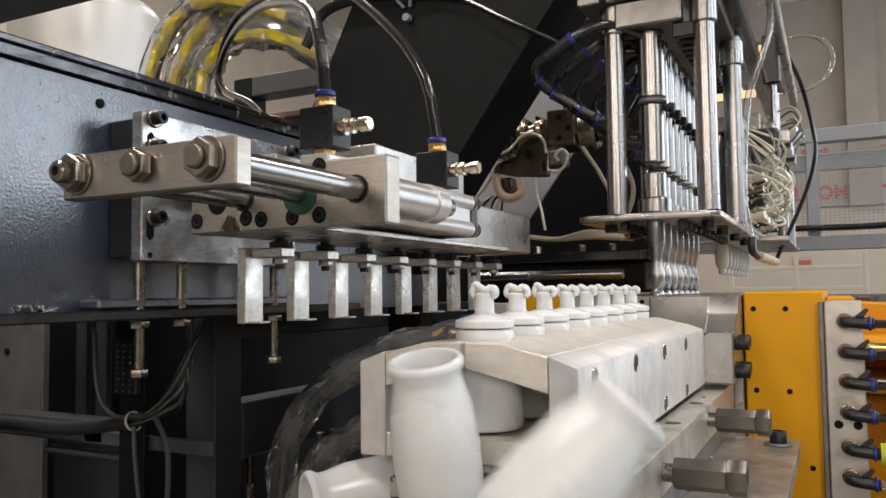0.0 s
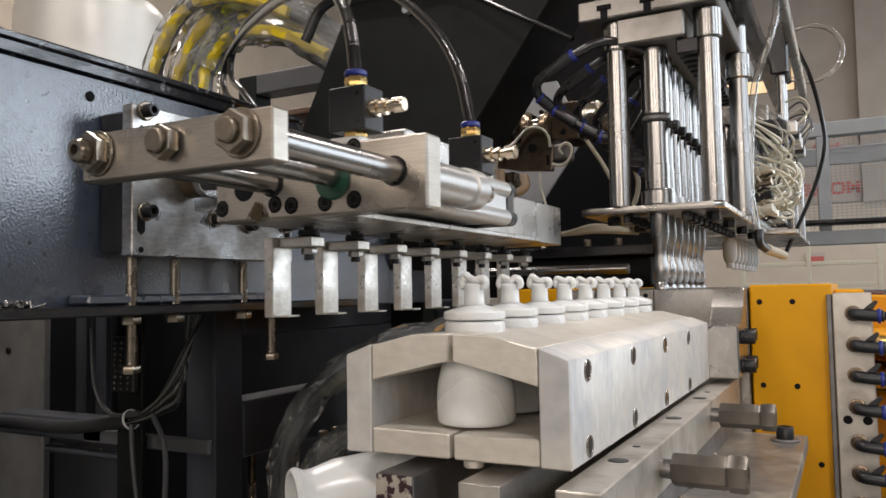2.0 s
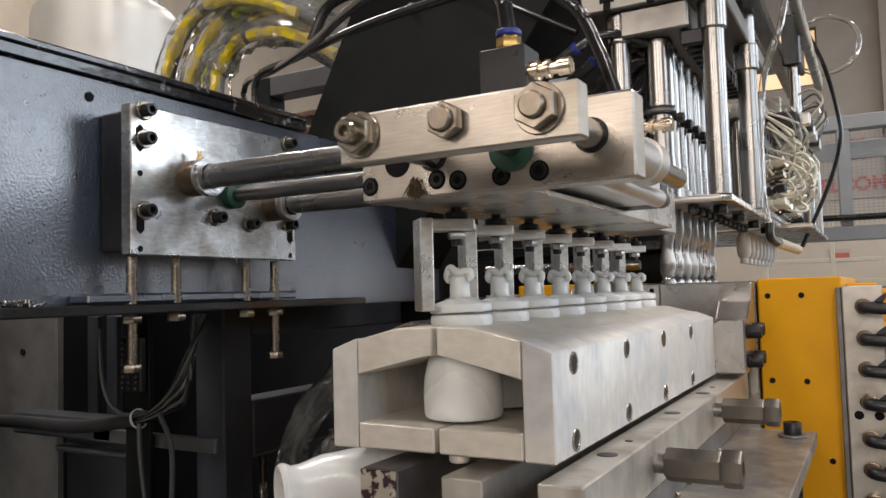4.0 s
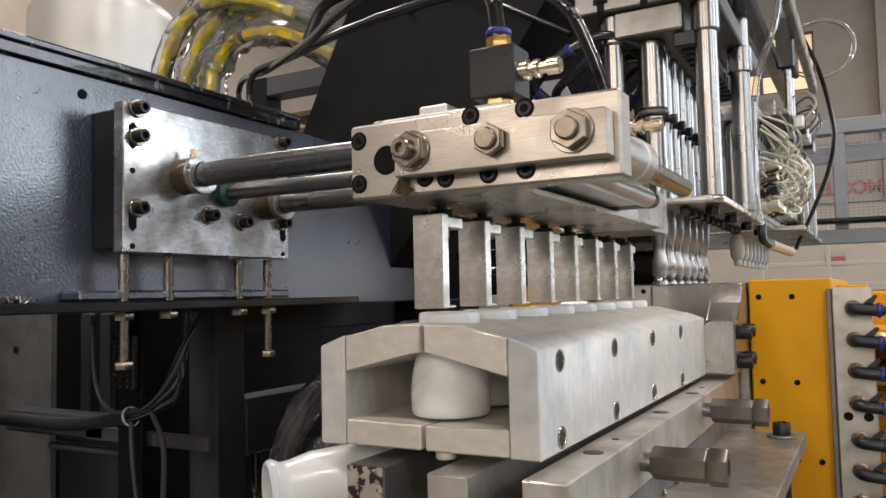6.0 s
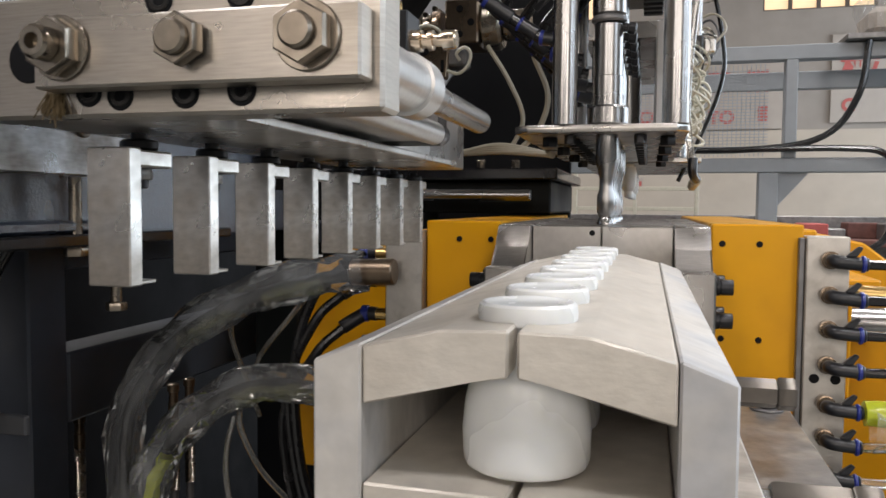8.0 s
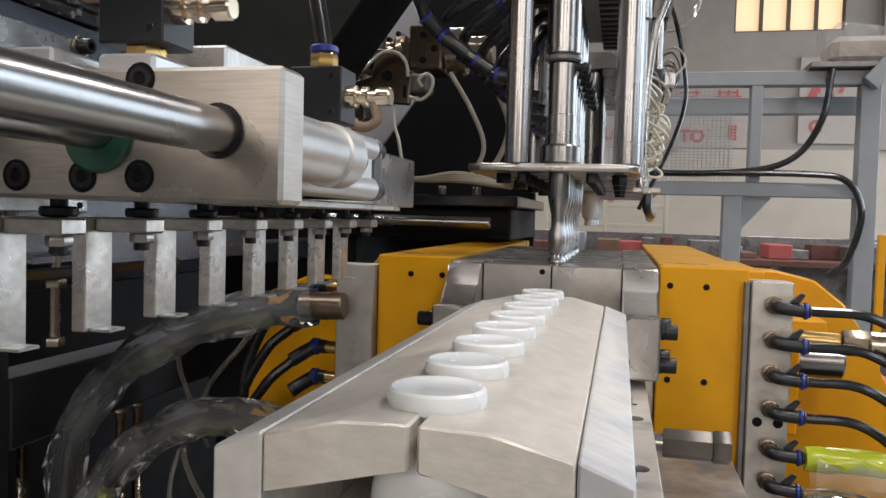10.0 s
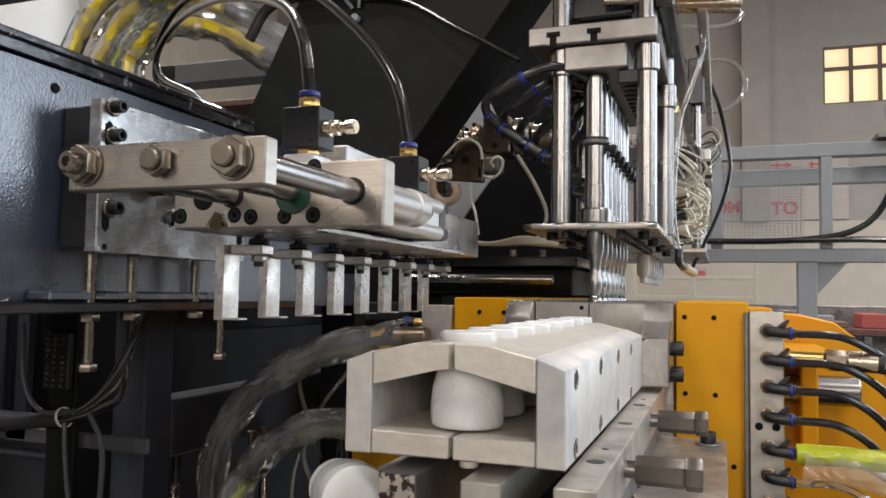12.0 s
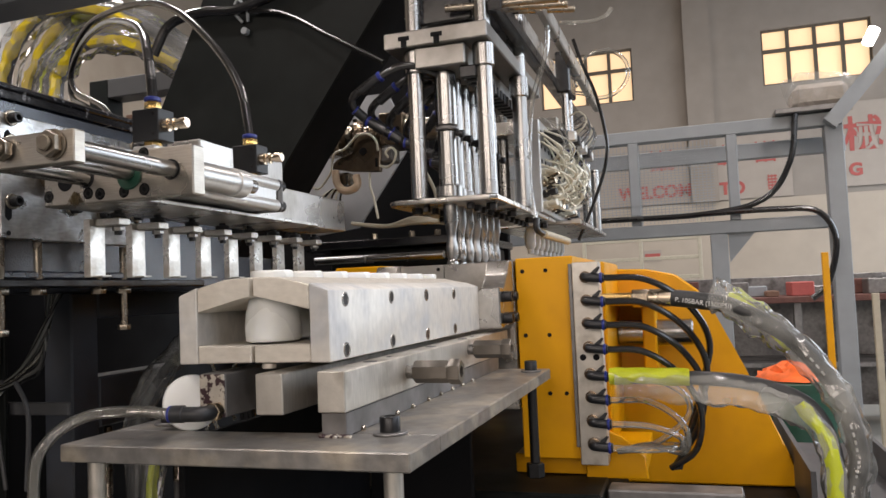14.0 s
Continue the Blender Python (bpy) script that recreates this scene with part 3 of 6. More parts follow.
# ---- the machine's dark side beam and frame ----
def side_beam():
    t = thing("side_beam", "navy hammered-paint steel beam of the moulding machine", "machine frame", (-0.95, 0.3, 1.27))
    part("web", bx(B(), -1.205, -0.85, -1.2, 1.6, 1.27, 1.5795, 0.002), M_HAMMER, t)
    part("top_rail", bx(B(), -1.0, -0.841, -1.2, 1.12, 1.580, 1.594, 0.001), M_CHIPPED, t, "gloss black top rail")
    part("worn_edge", bx(B(), -1.0, -0.839, -1.2, 1.12, 1.5945, 1.606, 0.003), M_CHIPPED, t, "chipped shiny rail edge")
    part("flange", bx(B(), -0.849, -0.79, -1.2, 1.22, 1.270, 1.283, 0.002), M_BLACKPAINT, t)
    part("end_web", bx(B(), -0.96, -0.87, 1.602, 1.66, 0.95, 1.56, 0.002), M_SHEET, t)
    tabs = B()
    bx(tabs, -0.849, -0.81, 0.66, 1.05, 1.284, 1.297, 0.003)
    part("tab_strip", tabs, M_HAMMER, t)
    rnd = random.Random(8)
    sw = thing("swarf_pile", "small pile of bright metal swarf on the flange", "swarf", (-0.82, 0.55, 1.283), kind="stuff")
    cr = B()
    for k in range(60):
        x, y = -0.815 + rnd.gauss(0, 0.005), 0.575 + rnd.gauss(0, 0.007)
        rod(cr, (x, y, 1.2835), (x + rnd.gauss(0, 0.004), y + rnd.gauss(0, 0.004), 1.2855 + rnd.random() * 0.006), 0.0012, 4)
    part("swarf", cr, M_CHROME, sw)
    # flat black disc, painted as the shade in a drilled hole
    for y, z in ((0.69, 1.553),):
        b = B()
        rod(b, (-0.8505, y, z), (-0.8475, y, z), 0.0065, 12)
        part("drilled_hole", b, M_SHEETSHADE, t)
    # wall plate that carries the guide rods
    p = thing("mounting_plate", "scratched steel mounting plate bolted to the beam", "plate", (-0.8, 0.86, 1.345))
    part("spacer_block", bx(B(), -0.849, -0.805, 0.706, 1.014, 1.35, 1.532, 0.002), M_BLACKPAINT, p)
    part("plate", bx(B(), -0.804, -0.785, 0.702, 1.018, 1.345, 1.539, 0.0015), M_PLATE, p)
    # slots and holes are black pieces on the plate, coloured as their inner shade
    for y in (0.716, 1.004):
        for z0, z1 in ((1.372, 1.408), (1.478, 1.513)):
            part("slot", prism(B(), [(y - 0.0055, z0 + 0.005), (y, z0), (y + 0.0055, z0 + 0.005), (y + 0.0055, z1 - 0.005), (y, z1), (y - 0.0055, z1 - 0.005)], "yz", -0.786, -0.7837), M_SHEETSHADE, p)
        for z in (1.353, 1.45, 1.53):
            part("drilled_hole", rod(B(), (-0.786, y, z), (-0.7837, y, z), 0.004, 10), M_SHEETSHADE, p)
    for y, z in ((0.722, 1.402), (0.722, 1.495), (0.722, 1.532), (1.000, 1.402), (1.000, 1.495), (1.0, 1.532), (0.845, 1.402), (0.912, 1.397), (0.838, 1.465)):
        b = B()
        rod(b, (-0.785, y, z), (-0.781, y, z), 0.0125, 20)
        part("washer", b, M_NUT, p)
        b = B()
        socket_screw(b, (-0.781, y, z), (1, 0, 0), 0.0085, 0.013)
        part("cap_screw", b, M_BLACKBOLT_HOLE, p)
    for y, z in ((0.80, 1.452), (0.965, 1.43)):
        b = B()
        lathe(b, (-0.785, y, z), (1, 0, 0), [(0, 0.025), (0.03, 0.025), (0.034, 0.0235), (0.034, 0.018), (0.02, 0.0165), (0.02, 0.001)], 28)
        part("bushing", b, M_OILY, p, "oily bronze-grey guide bushing")
        b = B()
        lathe(b, (-0.757, y, z), (1, 0, 0), [(0, 0.0262), (0.002, 0.0272), (0.010, 0.0272), (0.012, 0.0262), (0.012, 0.0178), (0, 0.0178)], 28, cap=False)
        part("ring", b, M_PLATE, p, "bright steel retaining ring")
    b = B()
    lathe(b, (-0.785, 0.876, 1.437), (1, 0, 0), [(0, 0.02), (0.012, 0.02), (0.014, 0.017)], 24)
    part("seal", b, M_GREEN, p)
    b = B()
    lathe(b, (-0.768, 0.80, 1.475), (0, 0, 1), [(0, 0.004), (0.007, 0.004), (0.0075, 0.0025), (0.012, 0.003), (0.014, 0.002)], 10)
    part("grease_nipple", b, M_BRASS, p)
    # adjusting bolts through the flange
    for i, (y, drop) in enumerate(((0.727, 1.205), (0.80, 1.262), (0.935, 1.262), (1.0, 1.20))):
        s = thing("adjusting_bolt", "long steel adjusting bolt through the beam flange", "bolt", (-0.815, y, drop), "adjusting bolts")
        b = B()
        rod(b, (-0.815, y, drop), (-0.815, y, 1.345), 0.0068, 12)
        part("shank", b, M_NUT, s)
        b = B()
        hexa(b, (-0.815, y, 1.269), (0, 0, -1), 0.013, 0.011)
        part("nut", b, M_NUT, s)
        if drop < 1.25:
            b = B()
            hexa(b, (-0.815, y, drop), (0, 0, -1), 0.012, 0.01)
            part("head", b, M_NUT, s)


def lower_frame():
    t = thing("steel_framework", "dark navy welded frame under the side beam", "machine frame", (-1.2, 0.8, 0))
    for n, a in (("post", (-1.20, -1.12, 1.19, 1.272, 0, 1.268)), ("post", (-1.5, -1.40, 0.7, 0.80, 0, 1.26)),
                 ("crossbar", (-1.20, -1.12, 1.273, 2.6, 1.208, 1.268)), ("crossbar", (-1.20, -1.12, 1.273, 2.6, 0.955, 1.072)),
                 ("crossbar", (-1.5, -1.2, 0.99, 1.05, 1.03, 1.07)), ("brace", (-1.38, -1.14, 1.0, 1.02, 1.0, 1.012)), ("slat", (-1.36, -1.33, 1.10, 1.12, 0, 1.26)), ("slat", (-1.42, -1.39, 1.10, 1.12, 0, 1.26)), ("slat", (-1.30, -1.275, 1.10, 1.12, 0, 1.03)),
                 ("back_shade_panel", (-1.9, -1.86, -1.2, 3.5, 0, 1.6)), ("base_shade_panel", (-1.5, -0.44, 2.6, 2.64, 0, 2.25)),
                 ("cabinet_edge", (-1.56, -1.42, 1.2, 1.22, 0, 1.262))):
        # panels get near black: the cavity's shade is put into their colour
        part(n, bx(B(), *a, 0.004), M_NAVY if n in ("post", "crossbar", "slat", "brace") else M_SHEETSHADE, t)
    part("door_edge", bx(B(), -1.80, -1.565, 1.13, 1.15, 0.2, 1.262, 0.004), M_PALEDOOR, t, "grey door edge with screws")
    part("cabinet_door", bx(B(), -1.45, -1.215, 1.075, 1.09, 0.0, 1.028, 0.003), M_NAVY, t, "navy cabinet door")
    part("door_trim", bx(B(), -1.448, -1.30, 1.068, 1.0745, 0.985, 1.0, 0.002), M_PALEDOOR, t)
    for z in (1.178, 1.03):
        hb = B()
        rod(hb, (-1.685, 1.126, z), (-1.685, 1.131, z), 0.008, 10)
        part("screw", hb, M_BLACKBOLT_HOLE, t)


def dark_hood():
    t = thing("extruder_hood", "black sheet-steel extruder bracket leaning over the machine", "machine cover", (-0.8, 1.5, 1.3))
    front = [(-1.26, 1.30), (-1.05, 1.72), (-0.943, 1.93), (-0.70, 2.45), (-0.03, 2.45), (-0.475, 1.86), (-0.645, 1.63), (-0.88, 1.30)]
    part("front_sheet", prism(B(), front, "xz", 1.42, 1.43), M_SHEET, t)
    part("side_sheet", prism(B(), [(-0.03, 2.45), (-0.475, 1.86), (-0.645, 1.63), (-0.88, 1.30), (-0.89, 1.30), (-0.655, 1.63), (-0.485, 1.86), (-0.04, 2.45)], "xz", 1.431, 1.60), M_SHEETSHADE, t)
    clip = B()
    tube(clip, [(-0.80, 1.412, 1.91), (-0.815, 1.40, 1.935), (-0.80, 1.395, 1.96), (-0.78, 1.40, 1.935), (-0.785, 1.412, 1.91)], 0.004, 6)
    rod(clip, (-0.79, 1.415, 1.885), (-0.79, 1.40, 1.885), 0.009, 10)
    part("hose_clip", clip, M_GREY, t)
    h = thing("black_hose", "black rubber hose clipped to the hood", "hose", (-0.8, 1.4, 1.9))
    part("hose", tube(B(), [(-1.05, 1.40, 1.86), (-1.0, 1.40, 1.93), (-0.9, 1.395, 1.945), (-0.78, 1.395, 1.94), (-0.6, 1.39, 2.0), (-0.45, 1.38, 2.2)], 0.012), M_RUBBER, h)
    part("thin_hose", tube(B(), [(-0.80, 1.405, 1.935), (-0.68, 1.40, 1.91), (-0.55, 1.38, 1.83), (-0.42, 1.37, 1.75)], 0.006), M_RUBBER, h)


# ---- cooling nest box ----
XC = -0.2675
Y0, PITCH = 0.607, 0.0766


def nest_box():
    t = thing("cooling_nest", "milled aluminium cooling nest box for bottles", "fixture", (XC, 0.86, 1.164))
    y0, y1 = 0.56, 1.172
    for s, nm in ((-1, "left"), (1, "right")):
        def P(pts):
            return [(XC + s * a, z) for a, z in pts]
        part("side_panel", prism(B(), P([(0.0722, 1.164), (0.0965, 1.164), (0.0965, 1.2425), (0.0722, 1.2515)]), "xz", y0, y1, 0.0012), M_ALU_SIDE, t)
        part("roof_panel", prism(B(), P([(0.002, 1.2385), (0.017, 1.2365), (0.0715, 1.222), (0.0715, 1.2505), (0.034, 1.2595), (0.002, 1.2605)]), "xz", y0 + 0.0005, y1, 0.0012), M_ALU, t)
        part("floor_panel", prism(B(), P([(0.002, 1.1645), (0.0715, 1.1645), (0.0715, 1.1845), (0.002, 1.1835)]), "xz", y0 + 0.0005, y1, 0.0012), M_ALU, t)
    for y in (0.601, 0.742, 0.881, 1.019):
        for z in (1.2315, 1.1745):
            for s in (-1, 1):
                b = B()
                # solid black disc in a bright rim: the hole's shade is its colour
                x = XC + s * 0.0966
                lathe(b, (x + s * 0.0004, y, z), (-s, 0, 0), [(0, 0.0085), (0.001, 0.0072), (0.0012, 0.005), (0.0012, 0.0001)], 18)
                part("bolt_hole", b, M_BLACKBOLT_HOLE, t)
                b = B()
                lathe(b, (x, y, z), (s, 0, 0), [(0, 0.0088), (0.0009, 0.0083), (0.0009, 0.0068), (0, 0.0064)], 18, cap=False)
                part("bolt_rim", b, M_CHROME, t)
    b = B()
    rod(b, (XC + 0.012, 0.575, 1.1635), (XC + 0.012, 0.575, 1.157), 0.008, 14)
    part("stud", b, M_ALU, t)


BOTTLE = [(0.002, 0.00001), (0, 0.0296), (0.0008, 0.0309), (0.0025, 0.0317), (0.006, 0.0322), (0.018, 0.0326), (0.032, 0.0314), (0.045, 0.0284), (0.056, 0.0245), (0.062, 0.0205), (0.0712, 0.0205)]
NECK = [(0.0712, 0.0205), (0.0715, 0.0236), (0.0725, 0.0248), (0.0775, 0.0252), (0.0812, 0.0246), (0.0825, 0.0230), (0.0824, 0.0216), (0.0818, 0.0207), (0.0817, 0.00001)]
FALLEN = [(0.93 * a, 0.93 * b) for a, b in [(0.002, 0.00001), (0, 0.0318), (0.001, 0.0336), (0.004, 0.0345), (0.018, 0.0352), (0.045, 0.0355), (0.075, 0.0335), (0.096, 0.028), (0.104, 0.0275), (0.109, 0.0302), (0.114, 0.0302),
          (0.116, 0.0285), (0.116, 0.0255), (0.112, 0.0245), (0.095, 0.0245), (0.06, 0.03), (0.02, 0.028), (0.006, 0.001)]]


def bottles():
    for i in range(8):
        y = Y0 + PITCH * i
        b = B()
        lathe(b, (XC, y, 1.1862), (0, 0, 1), BOTTLE, 36, cap=False)
        body = part("bottle", b, M_WHITE, None, "", (XC, y, 1.1862))
        part("neck_ring", lathe(B(), (XC, y, 1.1862), (0, 0, 1), NECK, 36, cap=False), M_WHITE, body)
        tagged(body, "milky white plastic bottle standing in the cooling nest", "bottle", "bottles in the nest")


def moile_mesh(bm, p, seed):
    rnd = random.Random(seed)
    x, y, z = p
    lathe(bm, (x, y, z), (0, 0, 1), [(0, 0.016), (0.0003, 0.0242), (0.0012, 0.0253), (0.006, 0.0255), (0.0072, 0.0246), (0.0092, 0.0185), (0.0108, 0.0135), (0.0122, 0.0098)], 28)
    lathe(bm, (x, y, z + 0.0115), (0, 0, 1), [(0, 0.0098), (0.002, 0.0085), (0.012, 0.0081), (0.017, 0.0086), (0.019, 0.006)], 18)
    lobe = 0.0018 * rnd.random()
    tube(bm, [(x - 0.007, y - 0.002, z + 0.0265), (x - 0.0096, y - 0.002, z + 0.030), (x - 0.0075, y - 0.001, z + 0.0352 + lobe), (x - 0.003, y - 0.002, z + 0.0345), (x + 0.0025, y - 0.003, z + 0.0322), (x + 0.0062, y - 0.002, z + 0.035 - lobe), (x + 0.0105, y - 0.002, z + 0.0328), (x + 0.0105, y - 0.001, z + 0.0285), (x + 0.0055, y, z + 0.0272)], 0.0033, 10, 6, 0.06, seed)
    lathe(bm, (x - 0.0075, y + 0.001, z + 0.0305), (1, 0.05, 0.02), [(0, 0.001), (0.002, 0.0036), (0.0075, 0.0042), (0.0125, 0.0036), (0.0145, 0.001)], 12)
    return bm


MOILES = []


def moiles():
    for i in range(8):
        y = Y0 + PITCH * i
        ob = part("bottle_moile", moile_mesh(B(), (XC, y, 1.2695), i), M_WHITE, None, "", (XC, y, 1.2695))
        tagged(ob, "milky plastic waste top with pinched loop on a bottle", "moile", "waste tops on the bottles")
        MOILES.append((ob, Vector((XC, y, 1.2695))))


LOOSE = []


def loose_bottles():
    for i in range(3):
        b = B()
        lathe(b, (0, 0, 0), (0, 0, 1), FALLEN, 40, cap=False)
        bmesh.ops.translate(b, verts=b.verts, vec=(0, 0, -0.052))
        ob = part("loose_bottle", b, M_WHITE)
        lip = lathe(B(), (0, 0, 0.93 * 0.1085 - 0.052), (0, 0, 1), [(0, 0.0272), (0.0015, 0.0285), (0.004, 0.0285), (0.0052, 0.0272), (0.0052, 0.0256), (0, 0.0256)], 40, cap=False)
        part("lip", lip, M_WHITE, ob)
        tagged(ob, ("milky white bottle lying on the dark tray", "milky white bottle tumbling off the tray")[i > 0], "bottle", "loose bottles")
        LOOSE.append(ob)


# ---- rails and tray below the nest ----
def rails():
    t = thing("right_rail", "ground steel support rail welded to the tray", "rail", (-0.19, 0.9, 1.09))
    part("rail_bar", bx(B(), -0.176, -0.144, 0.535, 1.275, 1.114, 1.157, 0.0012), M_RAILSTEEL, t)
    part("base_strip", bx(B(), -0.1745, -0.1455, 0.54, 1.2, 1.0885, 1.1135, 0.001), M_DARKSTEEL, t)
    for y in (0.64, 0.70, 0.86, 1.02, 1.08):
        # shallow black disc with the bolt hole's shade as its colour
        b = B()
        big = y in (0.64, 0.86, 1.02)
        lathe(b, (-0.160, y, 1.1565), (0, 0, 1), [(0, 0.0085 if big else 0.0035), (0.0010, 0.0082 if big else 0.0033), (0.0012, 0.005 if big else 0.001)], 16)
        part("bolt_hole", b, M_BLACKBOLT_HOLE, t)
    rnd = random.Random(2)
    for k in range(9):
        w = B()
        y = 0.57 + 0.055 * k
        bmesh.ops.create_icosphere(w, subdivisions=1, radius=0.0042, matrix=Matrix.Translation((-0.1445, y + 0.01 * rnd.random(), 1.090)))
        part("weld_bead", w, M_NUT, t)
    weld_rail = t
    t = thing("middle_rail", "ground steel support bar under the nest", "rail", (-0.267, 0.9, 1.12))
    part("rail_bar", bx(B(), -0.250, -0.217, 0.535, 1.275, 1.111, 1.155, 0.0012), M_RAILSTEEL, t)
    t = thing("left_rail", "dark stained steel bar with spotted end", "rail", (-0.338, 0.9, 1.119))
    part("rail_bar", bx(B(), -0.320, -0.288, 0.537, 1.275, 1.108, 1.1555, 0.0012), M_DARKSTEEL, t)
    part("end_face", bx(B(), -0.3195, -0.2885, 0.534, 0.5365, 1.1085, 1.155, 0.0005), M_SPOT, t, "paint-spotted bare steel end")
    for k in range(7):
        w = B()
        bmesh.ops.create_icosphere(w, subdivisions=1, radius=0.004 + 0.002 * rnd.random(), matrix=Matrix.Translation((-0.172 + 0.005 * k, 0.5385 - 0.003 * rnd.random(), 1.0895)))
        bmesh.ops.scale(w, verts=w.verts, vec=(1.0, 1.0, 0.55), space=Matrix.Translation((0.155, -0.5385, -1.0895)))
        part("weld_bead", w, M_SPOT, weld_rail)
    el = thing("elbow_fitting", "black push-in elbow fitting with blue collar and tube", "fitting", (-0.30, 0.52, 1.115))
    part("thread", rod(B(), (-0.297, 0.5335, 1.116), (-0.297, 0.522, 1.116), 0.0105, 6), M_NICKEL, el)
    part("body", tube(B(), [(-0.297, 0.525, 1.116), (-0.297, 0.512, 1.116), (-0.304, 0.504, 1.1165), (-0.331, 0.500, 1.117)], 0.0081, 14), M_BLACKPLASTIC, el)
    part("collar", rod(B(), (-0.3305, 0.5002, 1.117), (-0.334, 0.4996, 1.117), 0.009, 16), M_BLUE, el)
    part("sleeve_body", rod(B(), (-0.316, 0.5025, 1.117), (-0.331, 0.5002, 1.117), 0.0094, 16), M_BLACKPLASTIC, el)
    part("air_tube", tube(B(), [(-0.334, 0.4995, 1.117), (-0.37, 0.492, 1.121), (-0.42, 0.475, 1.118), (-0.452, 0.455, 1.095), (-0.462, 0.445, 1.05), (-0.455, 0.445, 0.9)], 0.0062, 12), M_CLEAR, el)
    for y, z in ((0.72, 1.136), (1.0, 1.141)):
        s = thing("hex_standoff", "dark steel hexagon standoff screwed into the rail", "standoff", (-0.11, y, z - 0.015), "hex standoffs")
        part("stud", rod(B(), (-0.145, y, z), (-0.130, y, z), 0.0085, 16), M_CHROME, s)
        b = B()
        hexa(b, (-0.134, y, z), (1, 0, 0), 0.0142, 0.045)
        part("hex_body", b, M_HEX, s)
        b = B()
        lathe(b, (-0.0885, y, z), (1, 0, 0), [(0, 0.0145), (0.002, 0.0158), (0.014, 0.0158), (0.016, 0.0145), (0.016, 0.008), (0.006, 0.0075), (0.006, 0.0001)], 6, math.pi / 6)
        part("end_nut", b, M_HEX, s)
    t = thing("tray_table", "dark steel tray plate on steel legs", "tray", (-0.25, 0.8, 1.07))
    part("tray_plate", bx(B(), -0.452, -0.05, 0.47, 0.56, 1.07, 1.0885, 0.0015), M_TRAY, t)
    part("tray_plate", bx(B(), -0.19, -0.05, 0.56, 1.20, 1.07, 1.0885, 0.0015), M_TRAY, t)
    part("tray_plate", bx(B(), -0.452, -0.39, 0.56, 0.622, 1.07, 1.0885, 0.0015), M_TRAY, t)
    part("tray_plate", bx(B(), -0.452, -0.442, 0.622, 1.20, 1.07, 1.0885, 0.0015), M_TRAY, t)
    for x, y in ((-0.075, 0.49), (-0.43, 0.50), (-0.43, 1.15)):
        part("leg", rod(B(), (x, y, 0.3), (x, y, 1.07), 0.0095, 14), M_RAILSTEEL if y < 0.6 else M_BLACKBOLT_HOLE, t)
    # near-black sheets carry the shade below the tray and in its cutout
    part("side_plate", bx(B(), -0.400, -0.391, 0.60, 1.149, 0.8, 1.069, 0.001), M_SHEETSHADE, t, "near-black skirt painted as the shade under the tray")
    part("end_plate", bx(B(), -0.389, -0.191, 1.15, 1.165, 0.8, 1.10, 0.002), M_SHEETSHADE, t, "near-black plate painted as the shade in the tray cutout")
    part("threaded_rod", rod(B(), (-0.075, 1.15, 0.93), (-0.075, 1.15, 1.089), 0.0085, 14), M_BLACKBOLT_HOLE, t)
    part("rod_foot", rod(B(), (-0.075, 1.15, 0.905), (-0.075, 1.15, 0.93), 0.016, 6), M_BLACKBOLT_HOLE, t)
    for x, y in ((-0.105, 0.56), (-0.075, 1.15), (-0.41, 0.60)):
        w = B()
        rod(w, (x, y, 1.0885), (x, y, 1.0915), 0.0185, 22)
        part("washer", w, M_DARKSTEEL, t)
        w = B()
        socket_screw(w, (x, y, 1.0915), (0, 0, 1), 0.011, 0.016)
        part("cap_screw", w, M_BLACKBOLT_HOLE, t)
    base = thing("steel_plinth", "dark machine base under the tray and platens", "machine frame", (-0.2, 1.3, 0))
    part("base_box", bx(B(), -0.55, 0.03, 1.2, 2.6, 0, 0.864, 0.004), M_SHEET, base)
    # base under the tray coloured near black, as the shade there
    part("base_box", bx(B(), -0.55, -0.03, 0.6, 1.199, 0, 0.80, 0.004), M_SHEETSHADE, base)
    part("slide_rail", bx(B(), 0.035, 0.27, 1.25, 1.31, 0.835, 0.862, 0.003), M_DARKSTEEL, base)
    part("base_wing", bx(B(), 0.031, 0.46, 1.32, 2.4, 0, 0.755, 0.004), M_SHEETSHADE, base)
    part("side_channel", prism(B(), [(0.40, 0.757), (0.60, 0.757), (0.60, 0.84), (0.59, 0.84), (0.59, 0.77), (0.41, 0.77), (0.41, 0.86), (0.40, 0.86)], "xz", 1.45, 2.2), M_DOOR, base)


